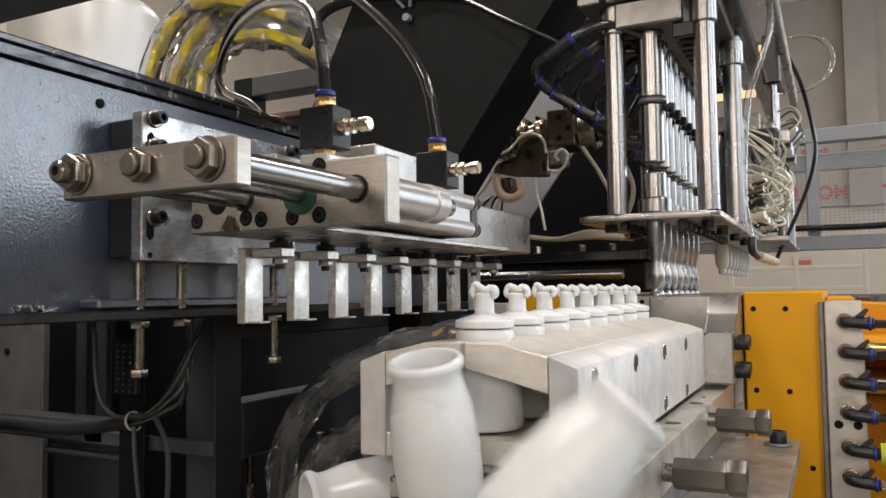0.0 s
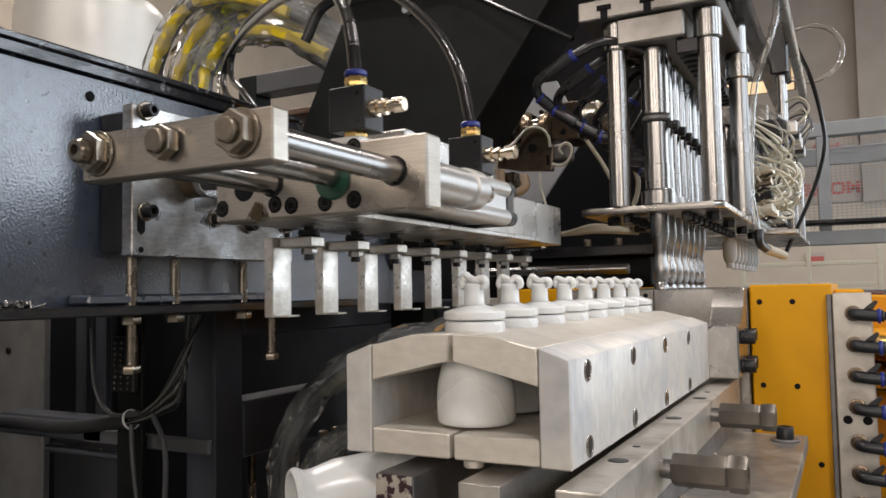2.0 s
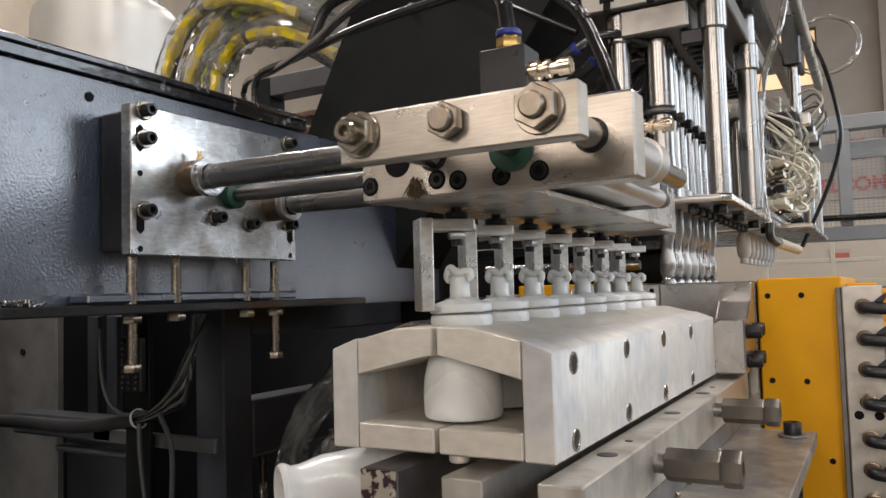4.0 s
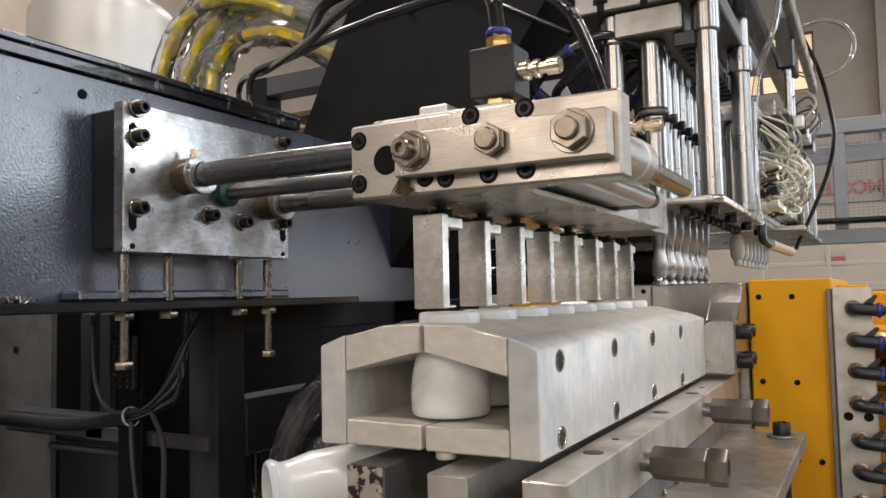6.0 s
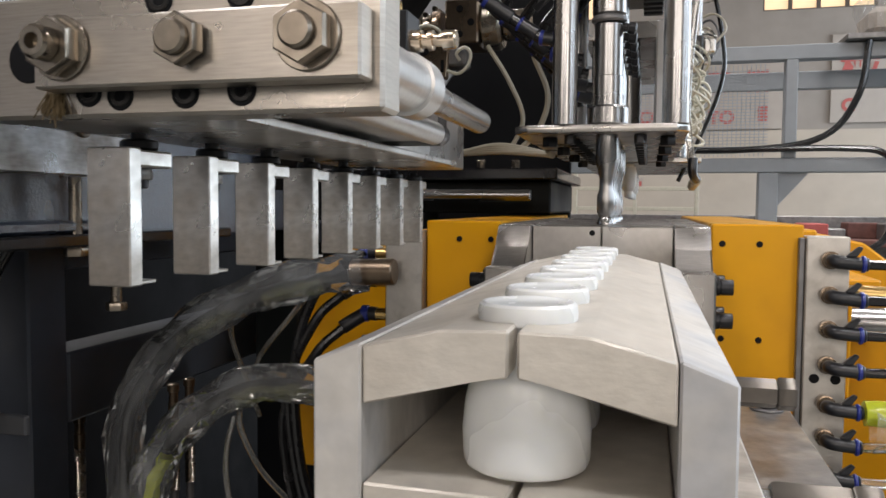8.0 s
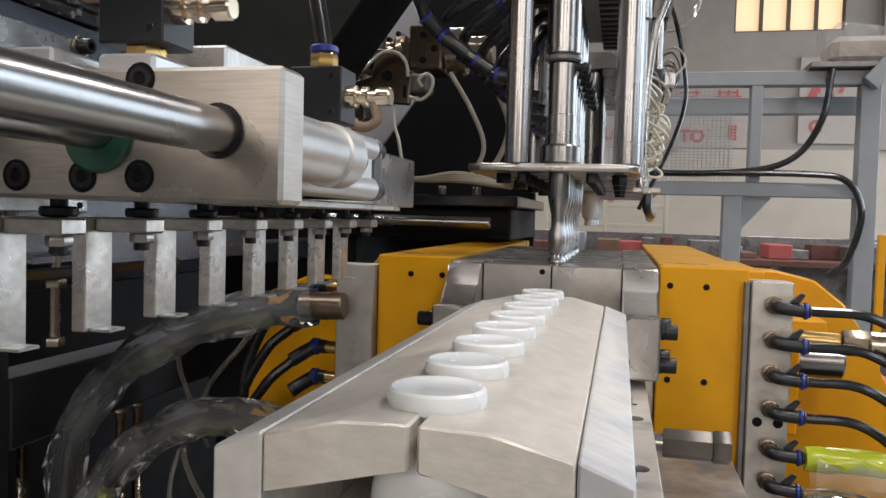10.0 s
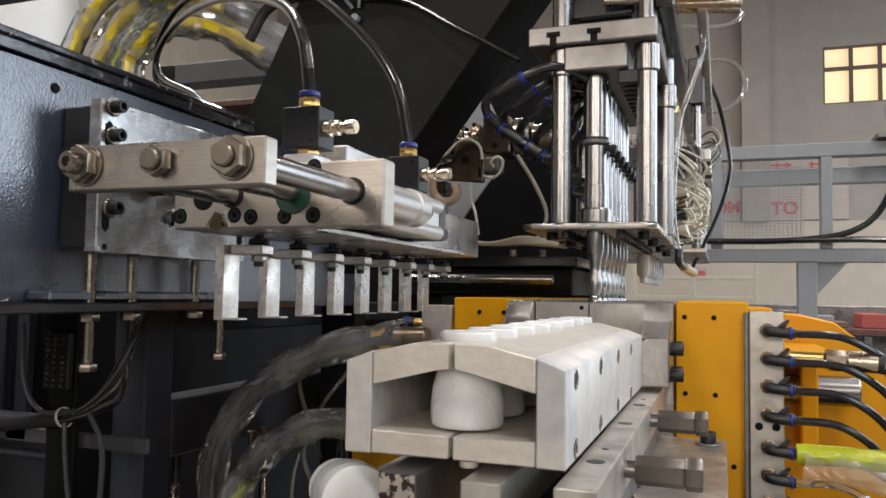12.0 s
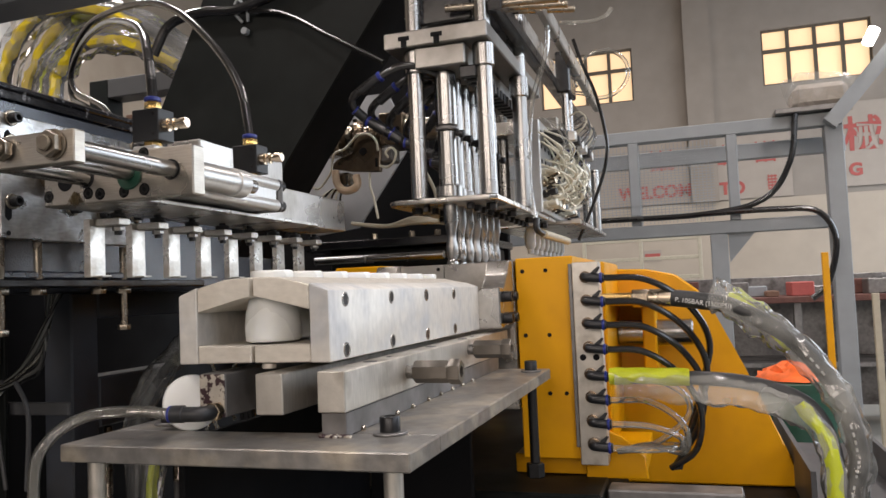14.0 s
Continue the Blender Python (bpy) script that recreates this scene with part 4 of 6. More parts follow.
# ---- mould, platens and manifold ----
def mould():
    t = thing("mould", "closed steel blow mould in two halves", "mould", (-0.27, 1.6, 0.95))
    for s in (-1, 1):
        def P(pts):
            return [(-0.2695 + s * a, z) for a, z in pts]
        part("mould_half", bx(B(), *sorted((-0.2695 + s * 0.0008, -0.2695 + s * 0.093)), 1.28, 1.9, 1.0, 1.29, 0.0012), M_STEEL, t)
        part("back_plate", bx(B(), *sorted((-0.2695 + s * 0.094, -0.2695 + s * 0.139)), 1.29, 1.9, 1.0, 1.292, 0.0015), M_STEEL, t)
        part("clamp_block", prism(B(), P([(0.085, 1.164), (0.139, 1.164), (0.139, 1.24), (0.105, 1.24), (0.085, 1.225)]), "xz", 1.172, 1.20, 0.0025), M_STEEL, t)
        arm = prism(B(), [(1.20, 1.168), (1.289, 1.168), (1.289, 1.291), (1.262, 1.291), (1.245, 1.262), (1.215, 1.238), (1.20, 1.236)], "yz", *sorted((-0.2695 + s * 0.094, -0.2695 + s * 0.138)), 0.002)
        part("clamp_arm", arm, M_STEEL, t)
        for z in (1.182, 1.222):
            b = B()
            x = -0.2695 + s * 0.139
            rod(b, (x, 1.187, z), (x + s * 0.006, 1.187, z), 0.010, 16)
            socket_screw(b, (x + s * 0.006, 1.187, z), (s, 0, 0), 0.0095, 0.014)
            part("cap_screw", b, M_BLACKBOLT_HOLE, t)
            b = B()
            socket_screw(b, (x, 1.25, z), (s, 0, 0), 0.0095, 0.016)
            part("cap_screw", b, M_BLACKBOLT_HOLE, t)
    b = B()
    for x, z in ((-0.282, 1.281),):
        rod(b, (x, 1.2795, z), (x, 1.282, z), 0.004, 10)
    part("pin_hole", b, M_SHEETSHADE, t)
    for k in range(7):
        y = 1.36 + 0.0766 * k
        part("split_line", bx(B(), -0.40, -0.14, y - 0.001, y + 0.001, 1.2903, 1.2925, 0), M_DARKSTEEL, t)
    for s, x0, x1, nm in ((1, -0.128, -0.015, "right"), (-1, -0.52, -0.411, "left")):
        p = thing("platen", "yellow enamelled clamping platen with bolt holes", "platen", ((x0 + x1) / 2, 1.7, 0.905), "clamping platens")
        part("plate", bx(B(), x0, x1, 1.30, 2.25, 0.905, 1.295, 0.002), M_YELLOW, p)
        for i, (dx, z) in enumerate(((0.014, 1.269), (0.06, 1.269), (0.015, 1.143), (0.062, 1.143), (0.058, 1.03), (0.09, 1.03))):
            b = B()
            xx = x0 + dx if s > 0 else x1 - dx
            rod(b, (xx, 1.2985, z), (xx, 1.302, z), 0.0042, 12)
            part("bolt_hole", b, M_SHEETSHADE, p)
    y = thing("toggle_arm", "yellow enamelled toggle arm plate behind the platen", "machine arm", (0.15, 1.75, 0.862))
    part("arm_plate", prism(B(), [(-0.014, 0.757), (0.425, 0.757), (0.31, 1.03), (0.245, 1.17), (0.215, 1.215), (0.165, 1.255), (0.10, 1.27), (-0.014, 1.275)], "xz", 1.74, 1.80, 0.004), M_YELLOW, y)
    part("side_rib", bx(B(), -0.014, 0.03, 1.45, 1.735, 0.90, 1.285, 0.003), M_YELLOW, y)
    part("shelf_rib", bx(B(), 0.031, 0.13, 1.5, 1.735, 1.19, 1.21, 0.003), M_YELLOW, y)
    part("gusset_rib", bx(B(), 0.09, 0.12, 1.62, 1.736, 1.0, 1.189, 0.003), M_YELLOW, y)
    part("foot_plate", prism(B(), [(-0.013, 0.862), (0.105, 0.862), (0.10, 0.905), (0.06, 0.94), (-0.013, 0.975)], "xz", 1.335, 1.345, 0.002), M_YELLOW, y)
    part("lower_foot", bx(B(), -0.155, 0.10, 1.346, 1.6, 0.866, 0.904, 0.002), M_YELLOW, y)
    b = B()
    rod(b, (0.03, 1.68, 1.12), (0.2, 1.68, 1.12), 0.03, 24)
    part("cylinder", b, M_CHROME, y)
    lp = thing("left_carriage", "yellow enamelled carriage plates behind the hoses", "machine arm", (-0.65, 1.6, 0.8))
    part("carriage_plate", prism(B(), [(-0.52, 0.862), (-0.82, 0.862), (-0.72, 1.2), (-0.66, 1.268), (-0.52, 1.28)], "xz", 1.75, 1.8, 0.003), M_YELLOW, lp)
    part("carriage_arm", prism(B(), [(-0.585, 1.25), (-0.68, 1.248), (-0.745, 1.22), (-0.775, 1.1), (-0.80, 0.87), (-0.585, 0.87)], "xz", 1.42, 1.46, 0.003), M_YELLOW, lp)
    m = thing("water_manifold_left", "grey steel water manifold block with elbow fittings", "manifold", (-0.54, 1.3, 0.9))
    part("block", bx(B(), -0.578, -0.522, 1.285, 1.325, 0.9, 1.28, 0.0015), M_RAILSTEEL, m)
    for z in (1.245, 1.205, 1.155, 1.11, 1.06):
        elbow_set(m, -0.578, 1.30, z, -1)
    m = thing("water_manifold", "grey steel water manifold block with elbow fittings", "manifold", (0.01, 1.3, 0.9))
    part("block", bx(B(), -0.0145, 0.036, 1.283, 1.325, 0.898, 1.281, 0.0015), M_RAILSTEEL, m)
    for z in (1.252, 1.208, 1.165, 1.12, 1.07, 1.027, 0.983, 0.94):
        elbow_set(m, 0.012, 1.283, z, 1)
    # dark strip added as the shaded left face of the block
    part("shaded_side_strip", bx(B(), -0.0222, -0.0152, 1.288, 1.299, 0.93, 1.279, 0.001), M_DARKSTEEL, m)
    b = B()
    for x in (-0.001, 0.024):
        rod(b, (x, 1.2815, 1.10), (x, 1.285, 1.10), 0.0062, 14)
    part("port_hole", b, M_SHEETSHADE, m)


def elbow_set(m, x, y, z, s):
    if s > 0:
        part("thread", lathe(B(), (x, y, z), (0, -1, 0), [(0, 0.0088), (0.003, 0.0088), (0.0035, 0.0112), (0.012, 0.0112), (0.0125, 0.0095), (0.019, 0.0095)], 14), M_OILY, m, "dull brass threaded fitting")
        part("elbow", tube(B(), [(x, y - 0.017, z), (x, y - 0.025, z), (x + 0.007, y - 0.030, z - 0.001), (x + 0.03, y - 0.030, z - 0.003)], 0.0084, 14), M_BLACKPLASTIC, m)
        part("collar", rod(B(), (x + 0.029, y - 0.030, z - 0.003), (x + 0.034, y - 0.030, z - 0.003), 0.0106, 14), M_BLUE, m)
        part("release_ring", rod(B(), (x + 0.034, y - 0.030, z - 0.003), (x + 0.0375, y - 0.030, z - 0.003), 0.0085, 14), M_BLACKPLASTIC, m)
        part("lever", prism(B(), [(x + 0.012, z + 0.006), (x + 0.024, z + 0.006), (x + 0.031, z + 0.017), (x + 0.027, z + 0.019), (x + 0.017, z + 0.011)], "xz", y - 0.034, y - 0.026, 0.001), M_BLACKPLASTIC, m)
    else:
        part("thread", rod(B(), (x, y, z), (x - 0.02, y, z), 0.0095, 12), M_BRASS, m)
        part("elbow", tube(B(), [(x - 0.018, y, z), (x - 0.034, y, z), (x - 0.046, y - 0.006, z - 0.006), (x - 0.066, y - 0.02, z - 0.02)], 0.0105, 12), M_BLACKPLASTIC, m)
        part("collar", rod(B(), (x - 0.03, y, z), (x - 0.042, y, z), 0.0125, 14), M_BLUE, m)


def right_hoses():
    big = thing("hydraulic_hose", "thick black printed hydraulic hose with steel end", "hose", (0.3, 1.28, 1.0))
    pts = [(0.165, 1.284, 1.207), (0.215, 1.27, 1.20), (0.272, 1.25, 1.186), (0.36, 1.25, 1.13), (0.425, 1.25, 1.043), (0.452, 1.25, 0.94), (0.439, 1.25, 0.865), (0.41, 1.25, 0.7)]
    part("hose_body", tube(B(), pts, 0.0155, 16, 8), M_HOSERUBBER, big)
    part("ferrule", rod(B(), (0.125, 1.288, 1.208), (0.168, 1.284, 1.207), 0.0165, 20), M_NICKEL, big)
    b = B()
    hexa(b, (0.095, 1.29, 1.208), (1, 0, 0), 0.0165, 0.03)
    part("hex_nut", b, M_NICKEL, big)
    part("nipple", rod(B(), (0.03, 1.31, 1.208), (0.096, 1.29, 1.208), 0.011, 16), M_BRASS, big)
    part("film_sleeve", crinkled(B(), [(0.235, 1.252, 1.222), (0.262, 1.252, 1.205), (0.31, 1.25, 1.168), (0.36, 1.248, 1.128), (0.426, 1.248, 1.04), (0.453, 1.248, 0.94), (0.44, 1.248, 0.865), (0.41, 1.248, 0.72)], 0.0225, 3, 16, 7, 0.014, 0.85), M_WRAP, big, smooth=False)
    for k in range(26):
        a = smooth_path(pts, 8)
        p, q = a[26 + k], a[27 + k]
        if k % 5 < 4:
            m = p.lerp(q, 0.5) + Vector((-0.004, -0.0152, 0.0))
            part("print_bar", rod(B(), m - (q - p) * 0.28, m + (q - p) * 0.28, 0.0018, 6), M_TEXTWHITE, big)
    part("tape_wrap", tube(B(), [(0.262, 1.262, 1.205), (0.29, 1.256, 1.185), (0.33, 1.254, 1.15), (0.36, 1.254, 1.115)], 0.0115, 8, 4, 0.2, 4), M_LIME, big)
    cu = bpy.data.curves.new("printing", "FONT")
    cu.body, cu.size, cu.extrude = "P. 105BAR (1500PSI)", 0.0118, 0.0003
    cu.materials.append(M_TEXTWHITE)
    ob = new("printing", cu)
    ob.parent = big
    ob.location = Vector((0.172, 1.2625, 1.2005)) - ORG[big]
    ob.rotation_euler = (radians(90), radians(9), radians(-17))
    lime = thing("wrapped_hose", "grey hose wrapped in lime tape and clear film", "hose", (0.2, 1.3, 1.0))
    p2 = [(0.056, 1.25, 1.066), (0.17, 1.25, 1.065), (0.288, 1.25, 1.055), (0.375, 1.245, 1.022), (0.41, 1.24, 0.96), (0.415, 1.235, 0.88), (0.40, 1.23, 0.72)]
    part("hose_body", tube(B(), p2, 0.0125, 14, 8), M_HOSERUBBER, lime)
    part("tape_wrap", tube(B(), [(0.05, 1.25, 1.068), (0.11, 1.25, 1.068), (0.19, 1.25, 1.066)], 0.0155, 12, 4, 0.12, 6), M_LIME, lime)
    part("tape_wrap", tube(B(), [(0.365, 1.236, 1.022), (0.402, 1.23, 0.965), (0.41, 1.226, 0.89), (0.40, 1.222, 0.76)], 0.011, 10, 4, 0.3, 7), M_LIME, lime)
    part("film_sleeve", crinkled(B(), [(0.06, 1.248, 1.058), (0.12, 1.248, 1.057), (0.20, 1.247, 1.054), (0.288, 1.246, 1.042), (0.37, 1.242, 1.01), (0.405, 1.236, 0.95), (0.413, 1.234, 0.86)], 0.0185, 8, 16, 6, 0.016, 0.85), M_WRAP, lime, smooth=False)
    for z, drop, r, mat, nm in ((1.249, 0.33, 0.0062, M_RUBBER, "black"), (1.205, 0.26, 0.0062, M_RUBBER, "black"), (1.162, 0.24, 0.0062, M_RUBBER, "black"), (1.117, 0.17, 0.0062, M_RUBBER, "black"),
                                (1.067, 0.07, 0.0058, M_CLEAR, "clear"), (1.024, 0.09, 0.0058, M_CLEAR, "clear"), (0.98, 0.04, 0.0058, M_CLEAR, "clear"), (0.937, -0.02, 0.0058, M_CLEAR, "clear")):
        reach = 0.10 + 0.05 * (z - 0.9) / 0.35
        h = thing("water_hose", "%s plastic water hose looping from the manifold" % nm, "hose", (0.1, 1.27, z), "manifold hoses")
        if mat is M_RUBBER:
            p = [(0.047, 1.253, z), (0.047 + reach * 0.5, 1.262, z - 0.006), (0.047 + reach * 0.95, 1.29, z - 0.05), (0.055 + reach * 1.15, 1.33, z - 0.12), (0.05 + reach * 1.1, 1.36, z - 0.2), (0.04 + reach * 0.8, 1.38, 0.875)]
        else:
            p = [(0.047, 1.253, z), (0.047 + reach * 0.6, 1.262, z - 0.004), (0.05 + reach * 1.05, 1.28, z - drop * 0.4 - 0.01), (0.05 + reach * 1.05, 1.3, z - drop * 0.9 - 0.02), (0.04 + reach * 0.6, 1.32, 0.93), (0.05, 1.33, 0.915)]
        part("hose", tube(B(), p, r, 10, 8), mat, h)


def left_hoses():
    for i, (pts, r) in enumerate((([(-0.60, 1.26, 1.222), (-0.68, 1.25, 1.21), (-0.79, 1.25, 1.176), (-0.893, 1.25, 1.119), (-0.964, 1.25, 1.04), (-0.998, 1.25, 0.95), (-1.0, 1.25, 0.7)], 0.024),
                                  ([(-0.59, 1.22, 1.05), (-0.665, 1.2, 1.066), (-0.745, 1.2, 1.062), (-0.823, 1.2, 1.025), (-0.882, 1.2, 0.97), (-0.917, 1.2, 0.89), (-0.93, 1.2, 0.7)], 0.022))):
        h = thing("wrapped_hose", "dark hose sleeved in crinkled clear plastic film", "hose", pts[2], "wrapped hoses")
        q = smooth_path(pts, 6)
        part("hose_body", tube(B(), [v + Vector((0, 0.004, -0.004)) for v in q], r * 0.42, 10, 1), M_RUBBER, h)
        part("film_sleeve", crinkled(B(), pts, r * 1.24, 20 + i, 13, 4, 0.0, 1.0, 0.09), M_SLEEVE, h, smooth=False)
        for a, c in (((5, 11), (13, 19)), ((3, 15), (25, 33)))[i]:
            part("tape_wrap", tube(B(), [v + Vector((0.004, -0.006, -0.013)) for v in q[a:c]], r * (0.4, 0.45)[i], 8, 1, 0.5, 30 + i + a), (M_OLIVE, M_LIME if a > 20 else M_OLIVE)[i], h, "tape crumpled under the film", smooth=False)
        f = q[0]
        part("ferrule", rod(B(), f + Vector((0.045, 0, 0)), f + Vector((-0.02, 0, -0.002)), r * 0.8, 16), M_OILY, h)
    for k, z in enumerate((1.225, 1.185, 1.135)):
        h = thing("air_hose", "black hose running down from the manifold", "hose", (-0.66, 1.28, z), "left manifold hoses")
        part("hose", tube(B(), [(-0.642, 1.28, z), (-0.68, 1.265, z - 0.04), (-0.71 - 0.01 * k, 1.26, z - 0.14), (-0.70, 1.26, z - 0.3), (-0.66, 1.27, 0.8)], 0.0075, 10), M_RUBBER, h)
    for x, y, z in ((-1.175, 1.36, 0.943), (-1.025, 1.42, 0.995), (-1.019, 1.46, 0.997)):
        h = thing("steel_pipe", "spring-guarded hydraulic line with brass-tinted end", "pipe", (x, y, 0.0), "spring-guarded lines")
        part("pipe", rod(B(), (x, y, 0.0), (x, y, z - 0.06), 0.007, 12), M_DARKSTEEL, h)
        part("spring_guard", lathe(B(), (x, y, z - 0.062), (0, 0, -1), [(0.0045 * (k // 2) + 0.002 * (k % 2), 0.0075 if k % 2 else 0.0098) for k in range(60)], 12), M_NUT, h)
        part("ferrule", lathe(B(), (x, y, z - 0.06), (0, 0, 1), [(0, 0.0095), (0.025, 0.0095), (0.026, 0.008), (0.045, 0.008), (0.046, 0.0105), (0.058, 0.0105), (0.06, 0.007)], 12), M_OILY, h)
    for pts in [[(-0.84, 1.3, 1.132), (-0.842, 1.31, 1.099), (-0.839, 1.34, 1.041), (-0.844, 1.4, 0.956)], [(-0.716, 1.31, 1.173), (-0.744, 1.31, 1.14), (-0.798, 1.33, 1.084), (-0.848, 1.38, 1.03)], [(-0.731, 1.3, 1.05), (-0.746, 1.24, 1.067), (-0.777, 1.23, 1.033), (-0.79, 1.24, 0.986), (-0.762, 1.25, 0.92), (-0.721, 1.26, 0.872)], [(-0.811, 1.26, 0.993), (-0.823, 1.26, 0.952), (-0.826, 1.26, 0.906), (-0.82, 1.26, 0.861)]]:
        h = thing("clear_tube", "thin clear tube hanging among the hoses", "tube", pts[0], "thin clear tubes")
        part("tube", tube(B(), pts, 0.0042, 8), M_CLEAR, h)
    w = thing("cable_bundle", "grey cables tied together under the beam", "cable", (-1.2, 0.9, 1.1))
    run = even([(-1.9, 0.93, 1.052), (-1.45, 0.95, 1.062), (-1.242, 0.95, 1.064), (-1.082, 0.95, 1.084)], 150)
    conduit, prev = B(), None
    for k, p in enumerate(run):
        loop = ring(conduit, p, Vector((0, 1, 0)), Vector((0, 0, 1)), 0.0125 if k % 2 else 0.0108, 12)
        if prev:
            bridge(conduit, prev, loop)
        prev = loop
    part("conduit", conduit, M_HOSERUBBER, w, "black corrugated cable conduit")
    for k in range(7):
        e = 0.0055 * (k - 3)
        part("cable", tube(B(), [(-1.09, 0.95, 1.084 + e * 0.4), (-1.05, 0.95, 1.094 + e * 0.5), (-1.003, 0.95, 1.119 + e), (-0.955, 0.95 - 0.3 * abs(e), 1.165 + e * 2), (-0.94 + e, 0.96, 1.262)], 0.0033, 8), (M_RUBBER, M_PALEDOOR, M_RUBBER, M_CLEAR)[k % 4], w)
    part("cable_tie", lathe(B(), (-1.078, 0.95, 1.0865), (1, 0, 0.3), [(0, 0.0155), (0, 0.0175), (0.004, 0.0175), (0.004, 0.0155)], 18, cap=False), M_WHITE, w, "white cable tie")
    part("cable_tail", tube(B(), [(-1.07, 0.945, 1.08), (-1.06, 0.94, 1.02), (-1.04, 0.94, 0.9)], 0.004, 8), M_DOOR, w)
    part("cable_tail", tube(B(), [(-1.02, 0.945, 1.10), (-0.985, 0.94, 1.04), (-0.99, 0.94, 0.9)], 0.0045, 8), M_DOOR, w)
    part("cable_loop", tube(B(), [(-1.17, 0.945, 1.24), (-1.16, 0.945, 1.14), (-1.12, 0.945, 1.095), (-1.05, 0.945, 1.10)], 0.0042, 8), M_DOOR, w)
    st = thing("terminal_strip", "small terminal strip with bright screws in the shade", "terminal", (-1.104, 0.96, 1.13))
    part("strip_base", bx(B(), -1.135, -1.08, 0.957, 0.97, 1.13, 1.225, 0.002), M_BLACKPLASTIC, st)
    for k in range(9):
        for x in (-1.123, -1.107, -1.091):
            part("terminal_screw", rod(B(), (x, 0.9575, 1.137 + 0.0097 * k), (x, 0.953, 1.137 + 0.0097 * k), 0.0026, 8), M_NUT, st)
    part("mounting_bar", bx(B(), -1.137, -1.075, 0.971, 0.98, 0.5, 1.262, 0.002), M_SHEET, st)
    part("cross_rail", bx(B(), -1.25, -0.94, 0.99, 0.999, 1.03, 1.055, 0.002), M_DOOR, st)


# ---- blow pin unit ----
def blow_unit():
    t = thing("blow_pin_unit", "steel blow pin unit with chrome guide posts", "machine unit", (-0.27, 1.6, 1.30))
    part("lower_plate", prism(B(), [(-0.395, 1.315), (-0.375, 1.295), (-0.175, 1.295), (-0.158, 1.315), (-0.158, 2.0), (-0.395, 2.0)], "xy", 1.418, 1.4285, 0.0015), M_STEEL, t)
    uo = Vector((-0.275, 1.6, 1.742))
    top = part("upper_plate", bx(B(), -0.378, -0.1565, 1.27, 1.83, 1.7415, 1.775, 0.0025), M_HEADER, t, "thick steel upper plate with tee slots", uo)
    CAR["lift"], CAR["lift_base"] = (top, uo), ORG[t]
    part("header_bar", bx(B(), -0.317, -0.208, 1.285, 1.78, 1.697, 1.741, 0.003), M_HEADER, top)
    for x in (-0.333, -0.262):
        sl = B()
        bx(sl, x - 0.012, x + 0.012, 1.2685, 1.272, 1.755, 1.764, 0)
        bx(sl, x - 0.006, x + 0.006, 1.2685, 1.272, 1.7410, 1.7575, 0)
        part("tee_slot", sl, M_SHEETSHADE, top)
    for x, y in ((-0.325, 1.31), (-0.177, 1.315), (-0.335, 1.62), (-0.165, 1.60)):
        part("guide_post", rod(B(), (x, y, 1.429), (x, y, 2.1), 0.0175, 28, 0.0005), M_CHROME, t)
        part("post_collar", rod(B(), (x, y, 1.692), (x, y, 1.741), 0.0225, 28), M_CHROME, top)
    for i in range(7):
        y = 1.335 + 0.062 * i
        part("blow_cylinder", rod(B(), (XC, y, 1.581), (XC, y, 1.697), 0.0232 if i == 0 else 0.017, 24), M_CHROME, top)
        part("clamp_ring", rod(B(), (XC, y, 1.5715), (XC, y, 1.5805), 0.0245 if i == 0 else 0.0185, 24), M_DARKSTEEL, top)
        part("piston_sleeve", rod(B(), (XC, y, 1.47), (XC, y, 1.571), 0.0195 if i == 0 else 0.0148, 24), M_CHROME, top)
        part("lower_cylinder", rod(B(), (XC, y, 1.445), (XC, y, 1.50), 0.0205 if i == 0 else 0.0156, 24), M_CHROME, t)
        part("foot_flange", rod(B(), (XC, y, 1.429), (XC, y, 1.457), 0.0285 if i == 0 else 0.019, 28), M_CHROME, t)
        pin = lathe(B(), (XC, y, 1.4175), (0, 0, -1), [(0, 0.0155), (0.035, 0.0155), (0.05, 0.012), (0.062, 0.0095), (0.076, 0.0095), (0.086, 0.0125), (0.108, 0.0125), (0.116, 0.009), (0.122, 0.0125), (0.1265, 0.0125)], 20)
        part("blow_pin", pin, M_CHROME, t)
        part("side_fitting", lathe(B(), (XC + 0.018, y, 1.566), (1, 0, -0.2), [(0, 0.006), (0.008, 0.006), (0.009, 0.0085), (0.018, 0.0085), (0.02, 0.005)], 10), M_BLACKBOLT_HOLE, top)
    for k in range(14):
        y = 1.30 + 0.032 * k
        part("header_notch", bx(B(), -0.225, -0.19, y, y + 0.016, 1.672, 1.696, 0.002), M_BLACKBOLT_HOLE, top)
    for x in (-0.35, -0.185):
        for y in (1.36, 1.55, 1.75, 1.95):
            b = B()
            hexa(b, (x, y, 1.417), (0, 0, -1), 0.012, 0.014)
            part("plate_nut", b, M_BLACKBOLT_HOLE, t)
    for x in (-0.318, -0.222):
        for k in range(11):
            part("small_nut", rod(B(), (x, 1.33 + 0.055 * k, 1.4175), (x, 1.33 + 0.055 * k, 1.404), 0.0085, 6), M_BLACKBOLT_HOLE, t)
